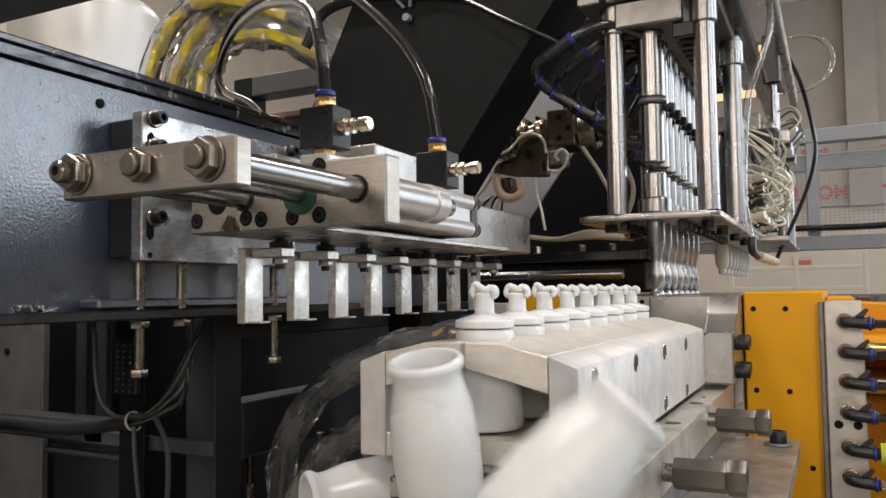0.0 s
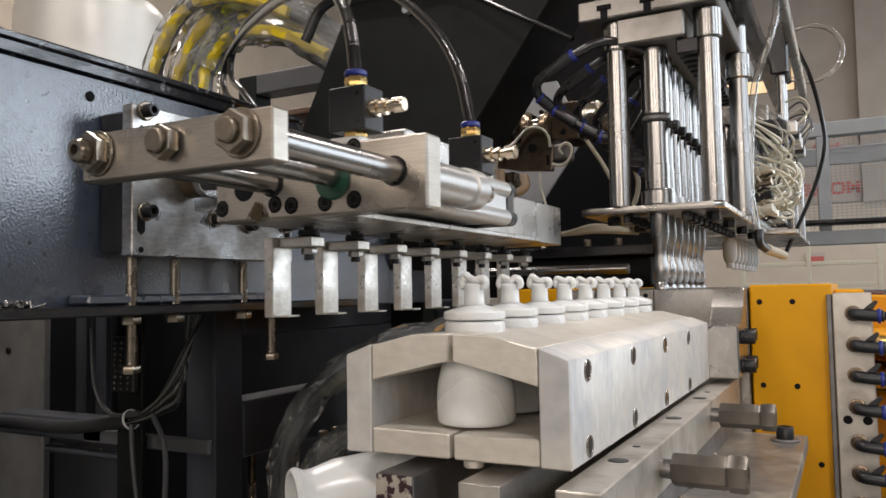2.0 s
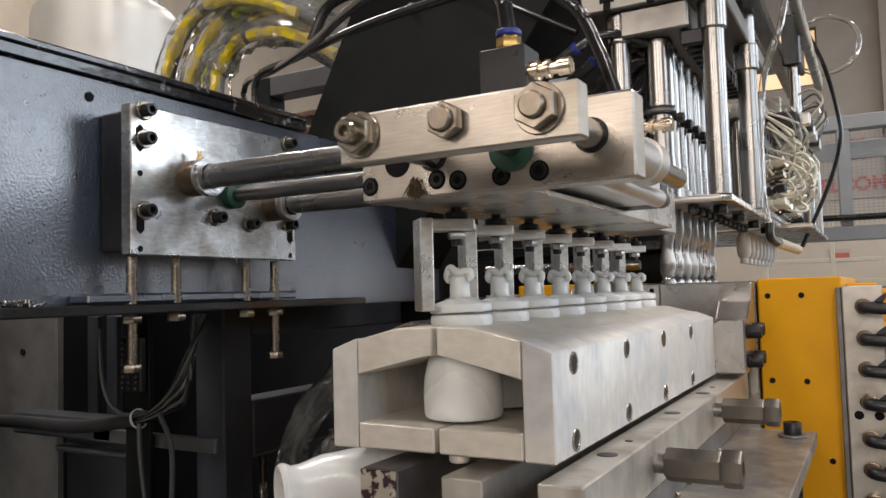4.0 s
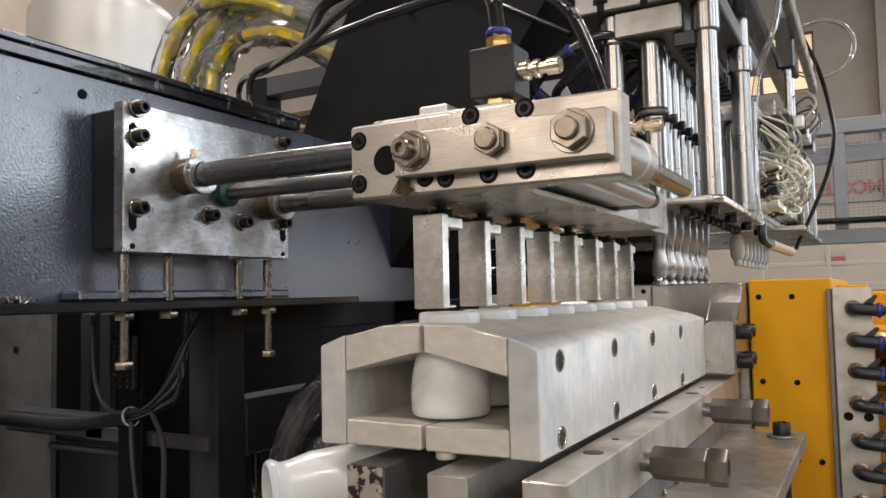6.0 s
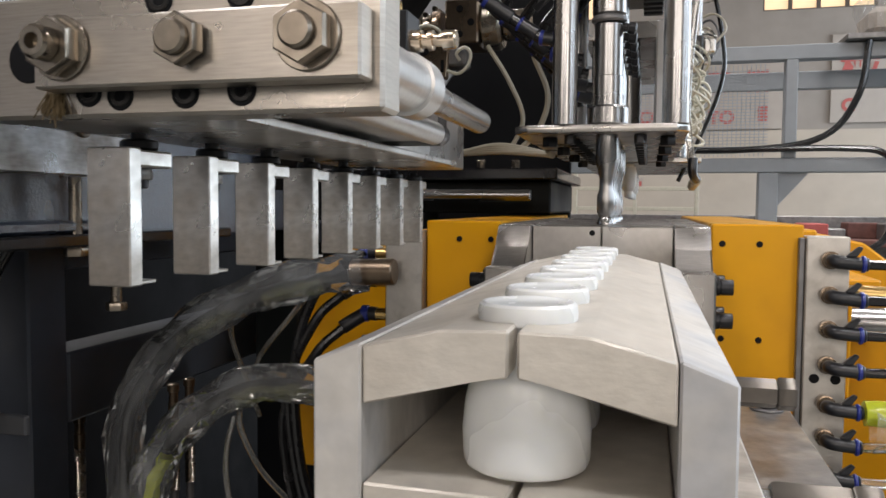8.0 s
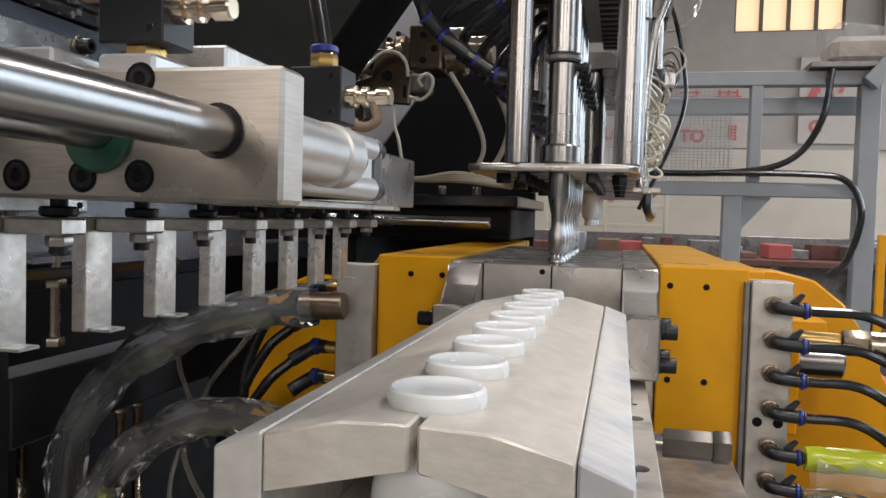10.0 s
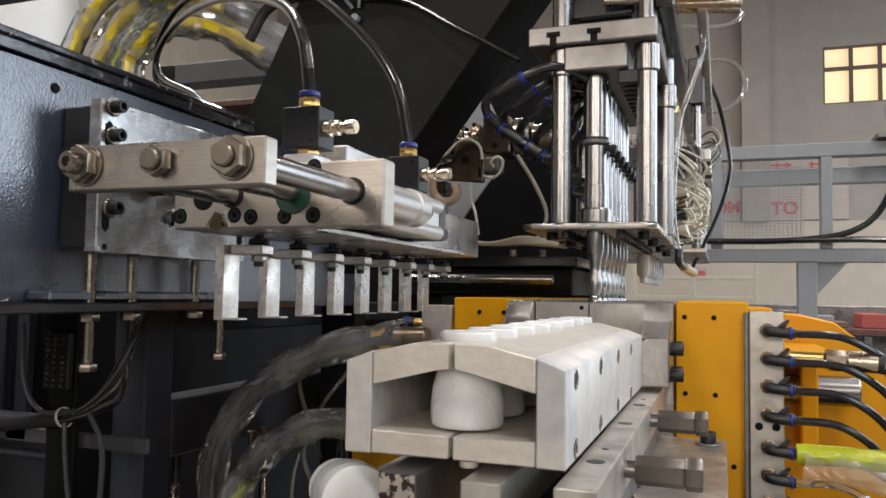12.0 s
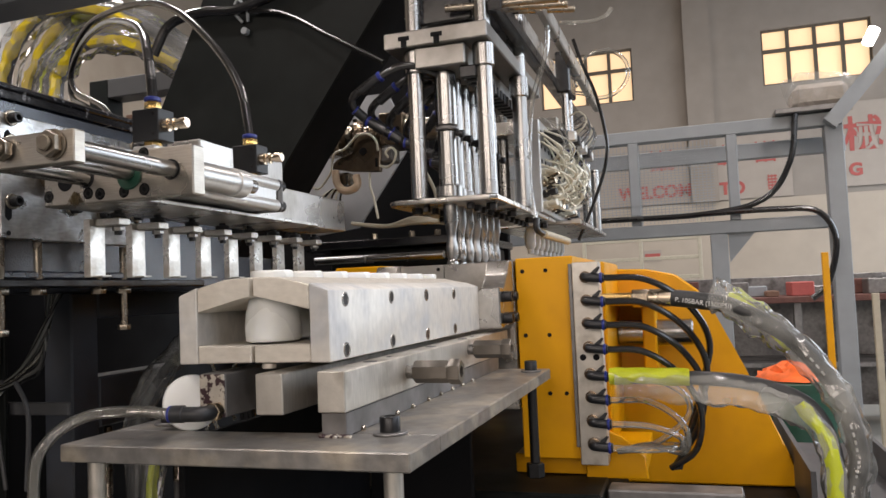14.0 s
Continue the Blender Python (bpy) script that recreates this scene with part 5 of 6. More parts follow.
    # black air tubes in arcs with blue-collared fittings
    for k in range(6):
        d, f = 0.062 * k, 1 - 0.09 * k
        arc = [(-0.275, 1.689), (-0.334, 1.707), (-0.389, 1.688), (-0.453, 1.657), (-0.460, 1.631), (-0.439, 1.609), (-0.392, 1.576), (-0.361, 1.556), (-0.311, 1.547)]
        pts = [(-0.275 + (x + 0.275) * f, (1.325, 1.285, 1.272, 1.28, 1.30, 1.32, 1.33, 1.335, 1.335)[j] + d, z - 0.012 * k * min(1, j / 3)) for j, (x, z) in enumerate(arc)]
        part("air_tube", tube(B(), pts, 0.0084, 12), M_RUBBER, top)
        for j in (2, 4, 5, 6, 7):
            p, q = Vector(pts[j]), Vector(pts[j + 1])
            part("fitting", rod(B(), p, p.lerp(q, 0.75), 0.0104, 12), M_BLACKPLASTIC, top)
            part("collar", rod(B(), p.lerp(q, -0.06), p.lerp(q, 0.06), 0.0114, 12), M_BLUE, top)
    up = thing("upper_carriage", "steel lift carriage above the blow pins", "machine unit", (-0.27, 1.6, 1.776))
    part("side_beam", bx(B(), -0.235, -0.195, 1.24, 2.6, 1.93, 1.99, 0.003), M_STEEL, up)
    part("lift_block", bx(B(), -0.33, -0.20, 1.32, 1.50, 1.80, 1.92, 0.004), M_BLACKPAINT, up)
    part("lift_block", bx(B(), -0.135, -0.095, 1.98, 2.10, 1.79, 1.91, 0.004), M_BLACKPAINT, up)
    for y in (2.0, 2.08):
        part("piston_rod", rod(B(), (-0.115, y, 1.68), (-0.115, y, 1.79), 0.010, 14), M_CHROME, up)
    part("cross_plate", bx(B(), -0.36, -0.165, 1.5, 1.56, 1.79, 1.90, 0.003), M_BLACKPAINT, up)
    part("slide_bar", bx(B(), -0.16, -0.13, 1.3, 2.6, 1.80, 1.83, 0.003), M_BLACKPAINT, up)
    part("slide_bar", bx(B(), -0.10, -0.08, 1.5, 2.6, 1.86, 1.90, 0.003), M_STEEL, up)
    for k in range(3):
        part("shaft", rod(B(), (-0.25, 1.30 + 0.1 * k, 1.82 + 0.03 * k), (-0.02, 1.34 + 0.12 * k, 1.82 + 0.03 * k), 0.008, 12), M_NUT, up)
    # second row of stations behind
    t2 = thing("second_blow_unit", "second chrome pin unit behind the first", "machine unit", (-0.25, 2.4, 1.32))
    part("lower_plate", bx(B(), -0.37, -0.095, 2.06, 2.75, 1.418, 1.43, 0.002), M_STEEL, t2)
    for x, y in ((-0.33, 2.12), (-0.128, 2.5), (-0.33, 2.7), (-0.118, 2.66)):
        part("guide_post", rod(B(), (x, y, 1.43), (x, y, 1.85 if x < -0.3 else 1.66), 0.016, 20), M_CHROME, t2)
    for i in range(8):
        y = 2.10 + PITCH * i
        part("blow_cylinder", rod(B(), (-0.255, y, 1.43), (-0.255, y, 1.70), 0.019, 18), M_CHROME, t2)
        b = B()
        lathe(b, (-0.255, y, 1.4175), (0, 0, -1), [(0, 0.012), (0.006, 0.012), (0.007, 0.0155), (0.02, 0.0175), (0.045, 0.0175), (0.058, 0.015), (0.064, 0.010), (0.078, 0.0095)], 18)
        part("cooling_pin", b, M_WHITE, t2, "milky white cooling pin sleeve")
    part("top_plate", bx(B(), -0.36, -0.15, 2.06, 2.75, 1.70, 1.74, 0.002), M_STEEL, t2)
    e = thing("valve_terminal", "valve terminal crowded with cream air tubes", "valves", (-0.18, 2.2, 1.43))
    part("valve_body", bx(B(), -0.2, -0.172, 1.88, 2.42, 1.44, 1.70, 0.003), M_CYL, e, "pale drilled valve plate")
    rnd = random.Random(11)
    for k in range(9):
        for z in (1.585, 1.625, 1.665):
            part("port_hole", rod(B(), (-0.173, 1.9 + 0.055 * k, z), (-0.1705, 1.9 + 0.055 * k, z), 0.007, 10), M_SHEETSHADE, e)
    for r_ in range(4):
        for k in range(8):
            y, z = 1.90 + 0.06 * k, 1.462 + 0.03 * r_
            f_ = lathe(B(), (-0.172, y, z), (1, -0.25, 0.15), [(0, 0.011), (0.012, 0.011), (0.013, 0.008), (0.022, 0.008), (0.023, 0.0105), (0.04, 0.0095)], 10)
            part("push_fitting", f_, (M_CREAMTUBE, M_CREAMTUBE, M_NICKEL, M_BLACKPLASTIC)[(r_ * 3 + k) % 4], e)
    for k in range(100):
        y, z = 1.90 + rnd.random() * 0.42, 1.47 + rnd.random() * 0.12
        dy, dz = rnd.uniform(-0.10, 0.10), rnd.uniform(-0.03, 0.13)
        x1, x2 = -0.135 + rnd.random() * 0.035, -0.135 + rnd.random() * 0.05
        part("air_tube", tube(B(), [(-0.145, y, z), (x1, y + dy * 0.3, z + 0.012), (x2, y + dy * 0.8, z + dz * 0.6), (x2 - 0.02, y + dy * 1.2, z + dz), (-0.165, y + dy * 1.4, z + dz * 1.1 + 0.02)], 0.003, 6, 5), M_CLEAR if k % 5 == 0 else M_CREAMTUBE, e)
    for k in range(6):
        y = 1.93 + 0.075 * k
        part("solenoid", bx(B(), -0.168, -0.105, y, y + 0.042, 1.635, 1.675, 0.004), (M_BLACKPLASTIC, M_CYL, M_BLUE)[k % 3], e)
        part("solenoid_plug", bx(B(), -0.104, -0.08, y + 0.008, y + 0.034, 1.64, 1.668, 0.003), (M_CYL, M_BLACKPLASTIC, M_CYL)[k % 3], e)
    for k in range(8):
        y = 1.96 + rnd.random() * 0.35
        part("thin_wire", tube(B(), [(-0.09, y, 1.655), (-0.055 - 0.02 * rnd.random(), y + 0.02, 1.70), (-0.08, y + 0.05, 1.73 + 0.03 * rnd.random()), (-0.13, y + 0.06, 1.72)], 0.0026, 6, 5), (M_DOOR, M_WIRE, M_CLEAR)[k % 3], e)
    lp = thing("clear_air_hose", "clear air hose curling beside the lift unit", "hose", (-0.05, 1.7, 1.7))
    loop = [(-0.074 + 0.097 * math.cos(a), 2.68 + 0.012 * math.sin(a), 2.019 + 0.092 * math.sin(a)) for a in [radians(200 - 30 * k) for k in range(12)]]
    part("loop", tube(B(), [(-0.26, 2.7, 1.97), (-0.20, 2.7, 1.99)] + loop + [(-0.20, 2.7, 1.97)], 0.0075, 10), M_CLEAR, lp)
    part("upper_loop", tube(B(), [(-0.16, 2.3, 2.103), (-0.106, 2.3, 2.095), (-0.052, 2.3, 2.093), (-0.012, 2.3, 2.105), (0.007, 2.3, 2.126)], 0.0065, 10), M_CLEAR, lp)
    part("downpipe", tube(B(), [(-0.09, 1.6, 2.05), (-0.09, 1.6, 1.845), (-0.099, 1.6, 1.781), (-0.122, 1.6, 1.718), (-0.139, 1.6, 1.655), (-0.15, 1.6, 1.49), (-0.139, 1.6, 1.385)], 0.0065, 10), M_CLEAR, lp)
    bc = thing("black_cable", "thin black cable hanging beside the posts", "cable", (-0.05, 2.3, 1.6))
    part("cable", tube(B(), [(-0.122, 2.3, 2.041), (-0.098, 2.3, 1.959), (-0.06, 2.3, 1.853), (-0.036, 2.3, 1.732), (-0.034, 2.3, 1.65), (-0.065, 2.3, 1.544), (-0.137, 2.3, 1.383)], 0.0055, 8), M_RUBBER, bc)
    wp = thing("white_pipe", "white plastic pipe stub at the unit's side", "pipe", (-0.12, 1.85, 1.36))
    part("pipe", rod(B(), (-0.13, 1.64, 1.365), (-0.12, 1.95, 1.362), 0.010, 16), M_WIRE, wp)
    part("elbow", tube(B(), [(-0.138, 1.60, 1.40), (-0.138, 1.6, 1.375), (-0.13, 1.63, 1.365)], 0.008, 10), M_BLACKPLASTIC, wp)
    hd = thing("melt_unit", "greasy steel extruder head with band heaters", "machine unit", (-0.65, 1.95, 1.55))
    part("back_sheet", prism(B(), [(-1.02, 1.44), (-0.84, 1.46), (-0.64, 1.73), (-0.72, 1.9), (-0.80, 1.9), (-1.02, 1.66)], "xz", 2.15, 2.16), M_PALESHEET, hd, "pale grey sheet behind the head")
    part("slot_bracket", prism(B(), [(-0.73, 1.60), (-0.64, 1.592), (-0.634, 1.66), (-0.655, 1.672), (-0.66, 1.712), (-0.715, 1.714), (-0.722, 1.65), (-0.775, 1.64), (-0.80, 1.615)], "xz", 1.862, 1.885, 0.003), M_OILY, hd, "bronze slotted bracket")
    part("head_block", bx(B(), -0.654, -0.578, 1.9, 2.02, 1.675, 1.772, 0.004), M_OILY, hd)
    for j, (x, r) in enumerate(((-0.665, 0.05), (-0.69, 0.038), (-0.715, 0.055), (-0.745, 0.045), (-0.85, 0.05))):
        part("barrel_ring", rod(B(), (x, 1.95, 1.715), (x - 0.024 if j < 4 else x + 0.08, 1.95, 1.712), r, 24), (M_OILY, M_NUT)[j % 2], hd)
        part("ring_bolt", rod(B(), (x - 0.012, 1.95 - r * 0.8, 1.715 + r * 0.8), (x - 0.012, 1.95 - r * 1.1, 1.715 + r * 0.75), 0.006, 8), M_NUT, hd)
    part("band_heater", rod(B(), (-0.577, 1.95, 1.72), (-0.53, 1.95, 1.72), 0.055, 24), M_NUT, hd)
    for k, (x0, x1, z0, z1) in enumerate(((-0.83, -0.775, 1.655, 1.70), (-0.78, -0.74, 1.56, 1.60), (-0.665, -0.60, 1.62, 1.66))):
        part("heater_terminal", bx(B(), x0, x1, 1.87, 1.93, z0, z1, 0.005), (M_OILY, M_NUT, M_DARKSTEEL)[k], hd)
    for pts_ in ([(-0.855, 1.85, 1.564), (-0.83, 1.85, 1.556), (-0.79, 1.848, 1.60), (-0.776, 1.846, 1.652), (-0.74, 1.846, 1.665), (-0.70, 1.848, 1.70), (-0.665, 1.85, 1.701), (-0.645, 1.855, 1.68), (-0.641, 1.858, 1.652)],
                 [(-0.636, 1.858, 1.608), (-0.61, 1.85, 1.60), (-0.589, 1.85, 1.616), (-0.583, 1.85, 1.642), (-0.597, 1.85, 1.655), (-0.614, 1.85, 1.643), (-0.607, 1.852, 1.628)],
                 [(-0.67, 1.86, 1.59), (-0.668, 1.855, 1.55), (-0.655, 1.85, 1.51), (-0.647, 1.855, 1.455)]):
        part("heater_wire", tube(B(), pts_, 0.0036, 7), M_CREAMTUBE, hd, "cream heater wire")
    for k in range(6):
        part("terminal_wire", tube(B(), [(-0.84 + 0.014 * k, 1.86, 1.46), (-0.835 + 0.015 * k, 1.85, 1.51 + 0.005 * k), (-0.80 + 0.012 * k, 1.85, 1.545 + 0.003 * k), (-0.765 + 0.006 * k, 1.855, 1.54)], 0.003, 6), (M_CREAMTUBE, M_RUBBER)[k % 2], hd)
    part("heater_stub", rod(B(), (-0.529, 1.95, 1.72), (-0.47, 1.95, 1.72), 0.035, 20), M_NUT, hd)
    for x, z in ((-0.62, 1.695), (-0.62, 1.75), (-0.595, 1.72)):
        part("block_hole", rod(B(), (x, 1.8985, z), (x, 1.902, z), 0.008, 12), M_SHEETSHADE, hd)
    part("bracket_hole", rod(B(), (-0.69, 1.8605, 1.655), (-0.69, 1.8635, 1.655), 0.012, 14), M_SHEETSHADE, hd)
    part("bracket_slot", bx(B(), -0.652, -0.645, 1.8595, 1.8635, 1.606, 1.632, 0), M_SHEETSHADE, hd)
    part("cream_clamp", tube(B(), [(-0.775, 1.85, 1.605), (-0.772, 1.85, 1.57), (-0.752, 1.845, 1.545), (-0.725, 1.845, 1.542), (-0.706, 1.85, 1.558), (-0.712, 1.855, 1.585)], 0.0115, 10, 5), M_CLAMP, hd, "cream plastic clamp")
    part("lower_wire", tube(B(), [(-0.55, 1.87, 1.66), (-0.50, 1.86, 1.58), (-0.47, 1.86, 1.50), (-0.50, 1.86, 1.43)], 0.005, 6), M_WIRE, hd)
    part("lower_wire", tube(B(), [(-0.44, 1.8, 1.62), (-0.41, 1.8, 1.54), (-0.43, 1.8, 1.47), (-0.47, 1.8, 1.43)], 0.006, 6), M_WIRE, hd)
    tb = thing("carriage_track", "dark steel carriage track behind the mould", "machine frame", (-0.55, 2.0, 1.30))
    part("track_plate", bx(B(), -0.95, -0.40, 1.9, 2.5, 1.375, 1.40, 0.003), M_BLACKPAINT, tb)
    part("track_block", bx(B(), -0.85, -0.42, 1.95, 2.45, 1.30, 1.374, 0.004), M_SHEET, tb)
    part("shaft", rod(B(), (-0.85, 1.85, 1.34), (-0.45, 1.85, 1.34), 0.012, 16), M_CHROME, tb)
    for x in (-0.7, -0.58, -0.5):
        part("bolt", rod(B(), (x, 1.95, 1.40), (x, 1.95, 1.42), 0.01, 8), M_NUT, tb)
    part("track_leg", bx(B(), -0.9, -0.8, 2.0, 2.4, 0, 1.30, 0.004), M_SHEET, tb)
    gw = thing("grey_cable_bundle", "bundle of pale cables lying along the track", "cable", (-0.5, 1.7, 1.43))
    for k in range(4):
        part("cable", tube(B(), [(-0.38, 1.62 + 0.01 * k, 1.41), (-0.5, 1.75, 1.425 + 0.004 * k), (-0.62, 1.85, 1.43), (-0.75, 1.9, 1.45)], 0.006, 8), M_WIRE, gw)


def background_left():
    d = thing("steel_drum", "pale steel material drum standing behind the machine", "drum", (-3.0, 2.4, 1.7))
    part("body", lathe(B(), (-2.73, 2.15, 1.7), (0, 0, 1), [(0, 0.29), (0.735, 0.29), (0.77, 0.285), (0.795, 0.265), (0.81, 0.22), (0.83, 0.2), (1.1, 0.2)], 44), M_DRUM, d)
    for z in (1.78, 2.05):
        part("band", lathe(B(), (-2.73, 2.15, z), (0, 0, 1), [(0, 0.2905), (0.006, 0.294), (0.014, 0.294), (0.02, 0.2905)], 44, cap=False), M_DRUM, d)
    s = thing("drum_stand", "dark frame carrying the steel drum", "stand", (-2.75, 2.15, 0))
    part("stand_box", bx(B(), -3.2, -2.3, 1.8, 2.6, 0, 1.7, 0.005), M_SHEET, s)
    f = thing("guard_arm", "dark grey sheet-steel guard arm bolted to the side beam", "arm", (-0.848, 0.273, 1.457))
    bm = prism(B(), [(-0.83, 1.461), (-0.15, 1.568), (-0.15, 1.65), (-0.83, 1.543)], "xz", -0.045, 0.0, 0.003)
    for v in bm.verts:
        v.co.y += 0.523 + 0.295 * v.co.x
    part("arm_sheet", bm, M_DOOR, f)
    part("foot_plate", bx(B(), -0.848, -0.831, 0.22, 0.34, 1.44, 1.57, 0.002), M_DOOR, f)
    b = thing("crossbeam", "dark crossbeam behind the wrapped hoses", "beam", (-1.7, 2.6, 1.9))
    part("beam", bx(B(), -2.2, -1.0, 2.55, 2.65, 2.15, 2.235, 0.004), M_DOOR, b)
    part("beam_post", bx(B(), -2.30, -2.201, 2.55, 2.65, 0, 2.235, 0.004), M_SHEET, b)
    arcs = ([(-1.96, 1.5), (-1.97, 1.95), (-1.93, 2.10), (-1.835, 2.20), (-1.70, 2.225), (-1.51, 2.17), (-1.36, 2.09), (-1.2, 1.98), (-1.02, 1.86), (-0.85, 1.75)],
            [(-1.84, 1.5), (-1.83, 1.93), (-1.794, 2.038), (-1.69, 2.135), (-1.56, 2.15), (-1.42, 2.10), (-1.28, 2.02), (-1.08, 1.88), (-0.9, 1.75)],
            [(-1.74, 1.5), (-1.745, 1.93), (-1.715, 2.02), (-1.65, 2.08), (-1.54, 2.09), (-1.40, 2.05), (-1.2, 1.93), (-0.95, 1.78)],
            [(-1.90, 1.5), (-1.90, 1.94), (-1.865, 2.06), (-1.765, 2.17), (-1.62, 2.20), (-1.47, 2.14), (-1.30, 2.05), (-1.1, 1.90), (-0.9, 1.76)])
    for k, arc in enumerate(arcs):
        h = thing("wrapped_cable", "cable wrapped in yellow tape and clear film", "hose", (-1.7, 1.8, 1.5), "overhead wrapped cables")
        pts = [(x, 1.80 + 0.04 * (k % 2), z) for x, z in arc]
        part("cable", tube(B(), pts, 0.020, 12, 7), M_HOSERUBBER, h)
        q = smooth_path(pts, 6)
        part("film_sleeve", crinkled(B(), pts, 0.045, 40 + k, 13, 4), M_SLEEVE, h, smooth=False)
        for a, c in ((3, 20), (21, 35)):
            if c < len(q):
                part("tape_wrap", tube(B(), [v + Vector((0.010, -0.022, -0.010)) for v in q[a:c]], 0.018, 8, 1, 0.3, 50 + k + a), (M_YELLOWTAPE, M_LIME)[(k + a) % 4 == 0], h)
    p = thing("wall_shelf", "brown wooden shelf with odd parts behind the machine", "shelf", (-1.9, 2.9, 1.7))
    for z in (1.98, 2.06, 2.14):
        part("board", bx(B(), -2.4, -1.3, 2.9, 3.2, z, z + 0.03, 0.004), M_WOOD, p)
    part("paper_box", bx(B(), -1.72, -1.64, 2.86, 2.899, 2.0, 2.12, 0.004), M_PLASTER, p)
    part("support", bx(B(), -2.38, -2.33, 3.0, 3.1, 0, 1.98, 0.004), M_WOOD, p)


# ---- the take-out gripper: a carriage on guide rods, a sliding bar, and eight fingers ----
CAR = {}


def gripper():
    o = Vector((-0.48, 0.86, 1.356))
    t = thing("takeout_gripper", "steel take-out gripper carriage with air cylinder", "gripper", o)
    CAR["car"] = (t, o)
    bar = part("long_bar", bx(B(), -0.524, -0.438, 0.553, 1.182, 1.362, 1.421, 0.0015), M_STEEL, t)
    part("under_plate", bx(B(), -0.525, -0.40, 0.553, 0.99, 1.3565, 1.3615, 0.0008), M_STEEL, t)
    blk = part("front_block", bx(B(), -0.529, -0.318, 0.53, 0.5525, 1.356, 1.413, 0.0018), M_BRUSH, t)
    for x, z in ((-0.521, 1.401), (-0.521, 1.368), (-0.463, 1.368), (-0.446, 1.366), (-0.412, 1.366), (-0.425, 1.408), (-0.384, 1.408), (-0.384, 1.3665)):
        # counterbores and bores below are black discs, their depth shade painted on
        b = B()
        lathe(b, (x, 0.5298, z), (0, 1, 0), [(0, 0.0072), (0.0006, 0.0068), (0.0006, 0.0045), (0.001, 0.003), (0.001, 0.0002)], 18)
        part("counterbore", b, M_SHEETSHADE, blk)
        b = B()
        lathe(b, (x, 0.5296, z), (0, -1, 0), [(0, 0.0054), (0.0006, 0.005), (0.0006, 0.0032), (0, 0.0028)], 18, cap=False)
        part("screw_head", b, M_SCREWHEAD, blk)
    b = B()
    rod(b, (-0.4965, 0.5292, 1.384), (-0.4965, 0.5315, 1.384), 0.0112, 22)
    part("open_bore", b, M_SHEETSHADE, blk)
    for x in (-0.466, -0.347):
        b = B()
        lathe(b, (x, 0.5288, 1.386), (0, 1, 0), [(0.0006, 0.0096), (0.0004, 0.0118), (0.002, 0.0118)], 22, cap=False)
        part("bore_rim", b, M_BLACKBOLT_HOLE, blk)
    b = B()
    rod(b, (-0.404, 0.527, 1.384), (-0.404, 0.531, 1.384), 0.0165, 26)
    part("green_seal", b, M_GREEN, blk)
    rnd = random.Random(4)
    br = B()
    for k in range(60):
        x, z = -0.481 + rnd.gauss(0, 0.0022), 1.364 + rnd.gauss(0, 0.002)
        rod(br, (x, 0.5295, z + 0.004), (x + rnd.gauss(0, 0.003), 0.526 + rnd.gauss(0, 0.001), z - 0.005 - rnd.random() * 0.004), 0.00035, 4)
    part("oily_fluff", br, M_BRISTLE, blk, "tuft of oily brown fluff")
    # guide bushing and air cylinder behind the block
    part("bushing_tube", lathe(B(), (-0.347, 0.553, 1.386), (0, 1, 0), [(0, 0.0165), (0.095, 0.0165), (0.0955, 0.0185), (0.118, 0.0185), (0.12, 0.017), (0.12, 0.010)], 26), M_CYL, t)
    cyl = part("air_cylinder", bx(B(), -0.434, -0.367, 0.5535, 0.80, 1.366, 1.408, 0.005), M_CYL, t)
    for z in (1.372, 1.402):
        for x in (-0.371, -0.428):
            part("tie_tube", rod(B(), (x, 0.554, z), (x, 0.80, z), 0.009, 16), M_CYL, cyl)
            part("end_screw", rod(B(), (x, 0.801, z), (x, 0.818, z), 0.0085, 14), M_BLACKBOLT_HOLE, cyl)
    part("end_cap", bx(B(), -0.436, -0.363, 0.801, 0.812, 1.363, 1.411, 0.004), M_DARKSTEEL, cyl)
    part("top_plate", bx(B(), -0.50, -0.474, 0.585, 0.66, 1.4215, 1.436, 0.0015), M_CYL, t)
    part("valve_pad", bx(B(), -0.463, -0.428, 0.606, 0.644, 1.4215, 1.4362, 0.002), M_CYL, t)
    # two flow valves with hoses
    for y in (0.625, 0.79):
        x = -0.445 if y < 0.7 else -0.405
        zb = 1.4365 if y < 0.7 else 1.414
        v = part("flow_valve", bx(B(), x - 0.02, x + 0.02, y - 0.016, y + 0.016, zb + 0.006, zb + 0.047, 0.001), M_VALVE, t, "black flow control valve block", (x, y, zb))
        for dz in (0.014, 0.04):
            part("face_screw", rod(B(), (x + 0.012, y - 0.0165, zb + dz), (x + 0.012, y - 0.0152, zb + dz), 0.0025, 10), M_SCREWHEAD, v)
        part("valve_foot", rod(B(), (x, y, zb - 0.002), (x, y, zb + 0.007), 0.012, 6), M_BRASS, v)
        b = B()
        hexa(b, (x, y, zb + 0.047), (0, 0, 1), 0.0105, 0.012)
        part("brass_hex", b, M_BRASS, v)
        part("blue_collar", rod(B(), (x, y, zb + 0.059), (x, y, zb + 0.065), 0.0108, 18), M_BLUE, v)
        part("needle_hex", lathe(B(), (x + 0.02, y - 0.004, zb + 0.026), (1, 0, 0), [(0, 0.0085), (0.008, 0.0085), (0.0085, 0.0055), (0.013, 0.0055), (0.0135, 0.0078), (0.017, 0.0078), (0.0175, 0.005), (0.024, 0.005), (0.0245, 0.0072), (0.034, 0.0072), (0.035, 0.006)], 12), M_NICKEL, v)
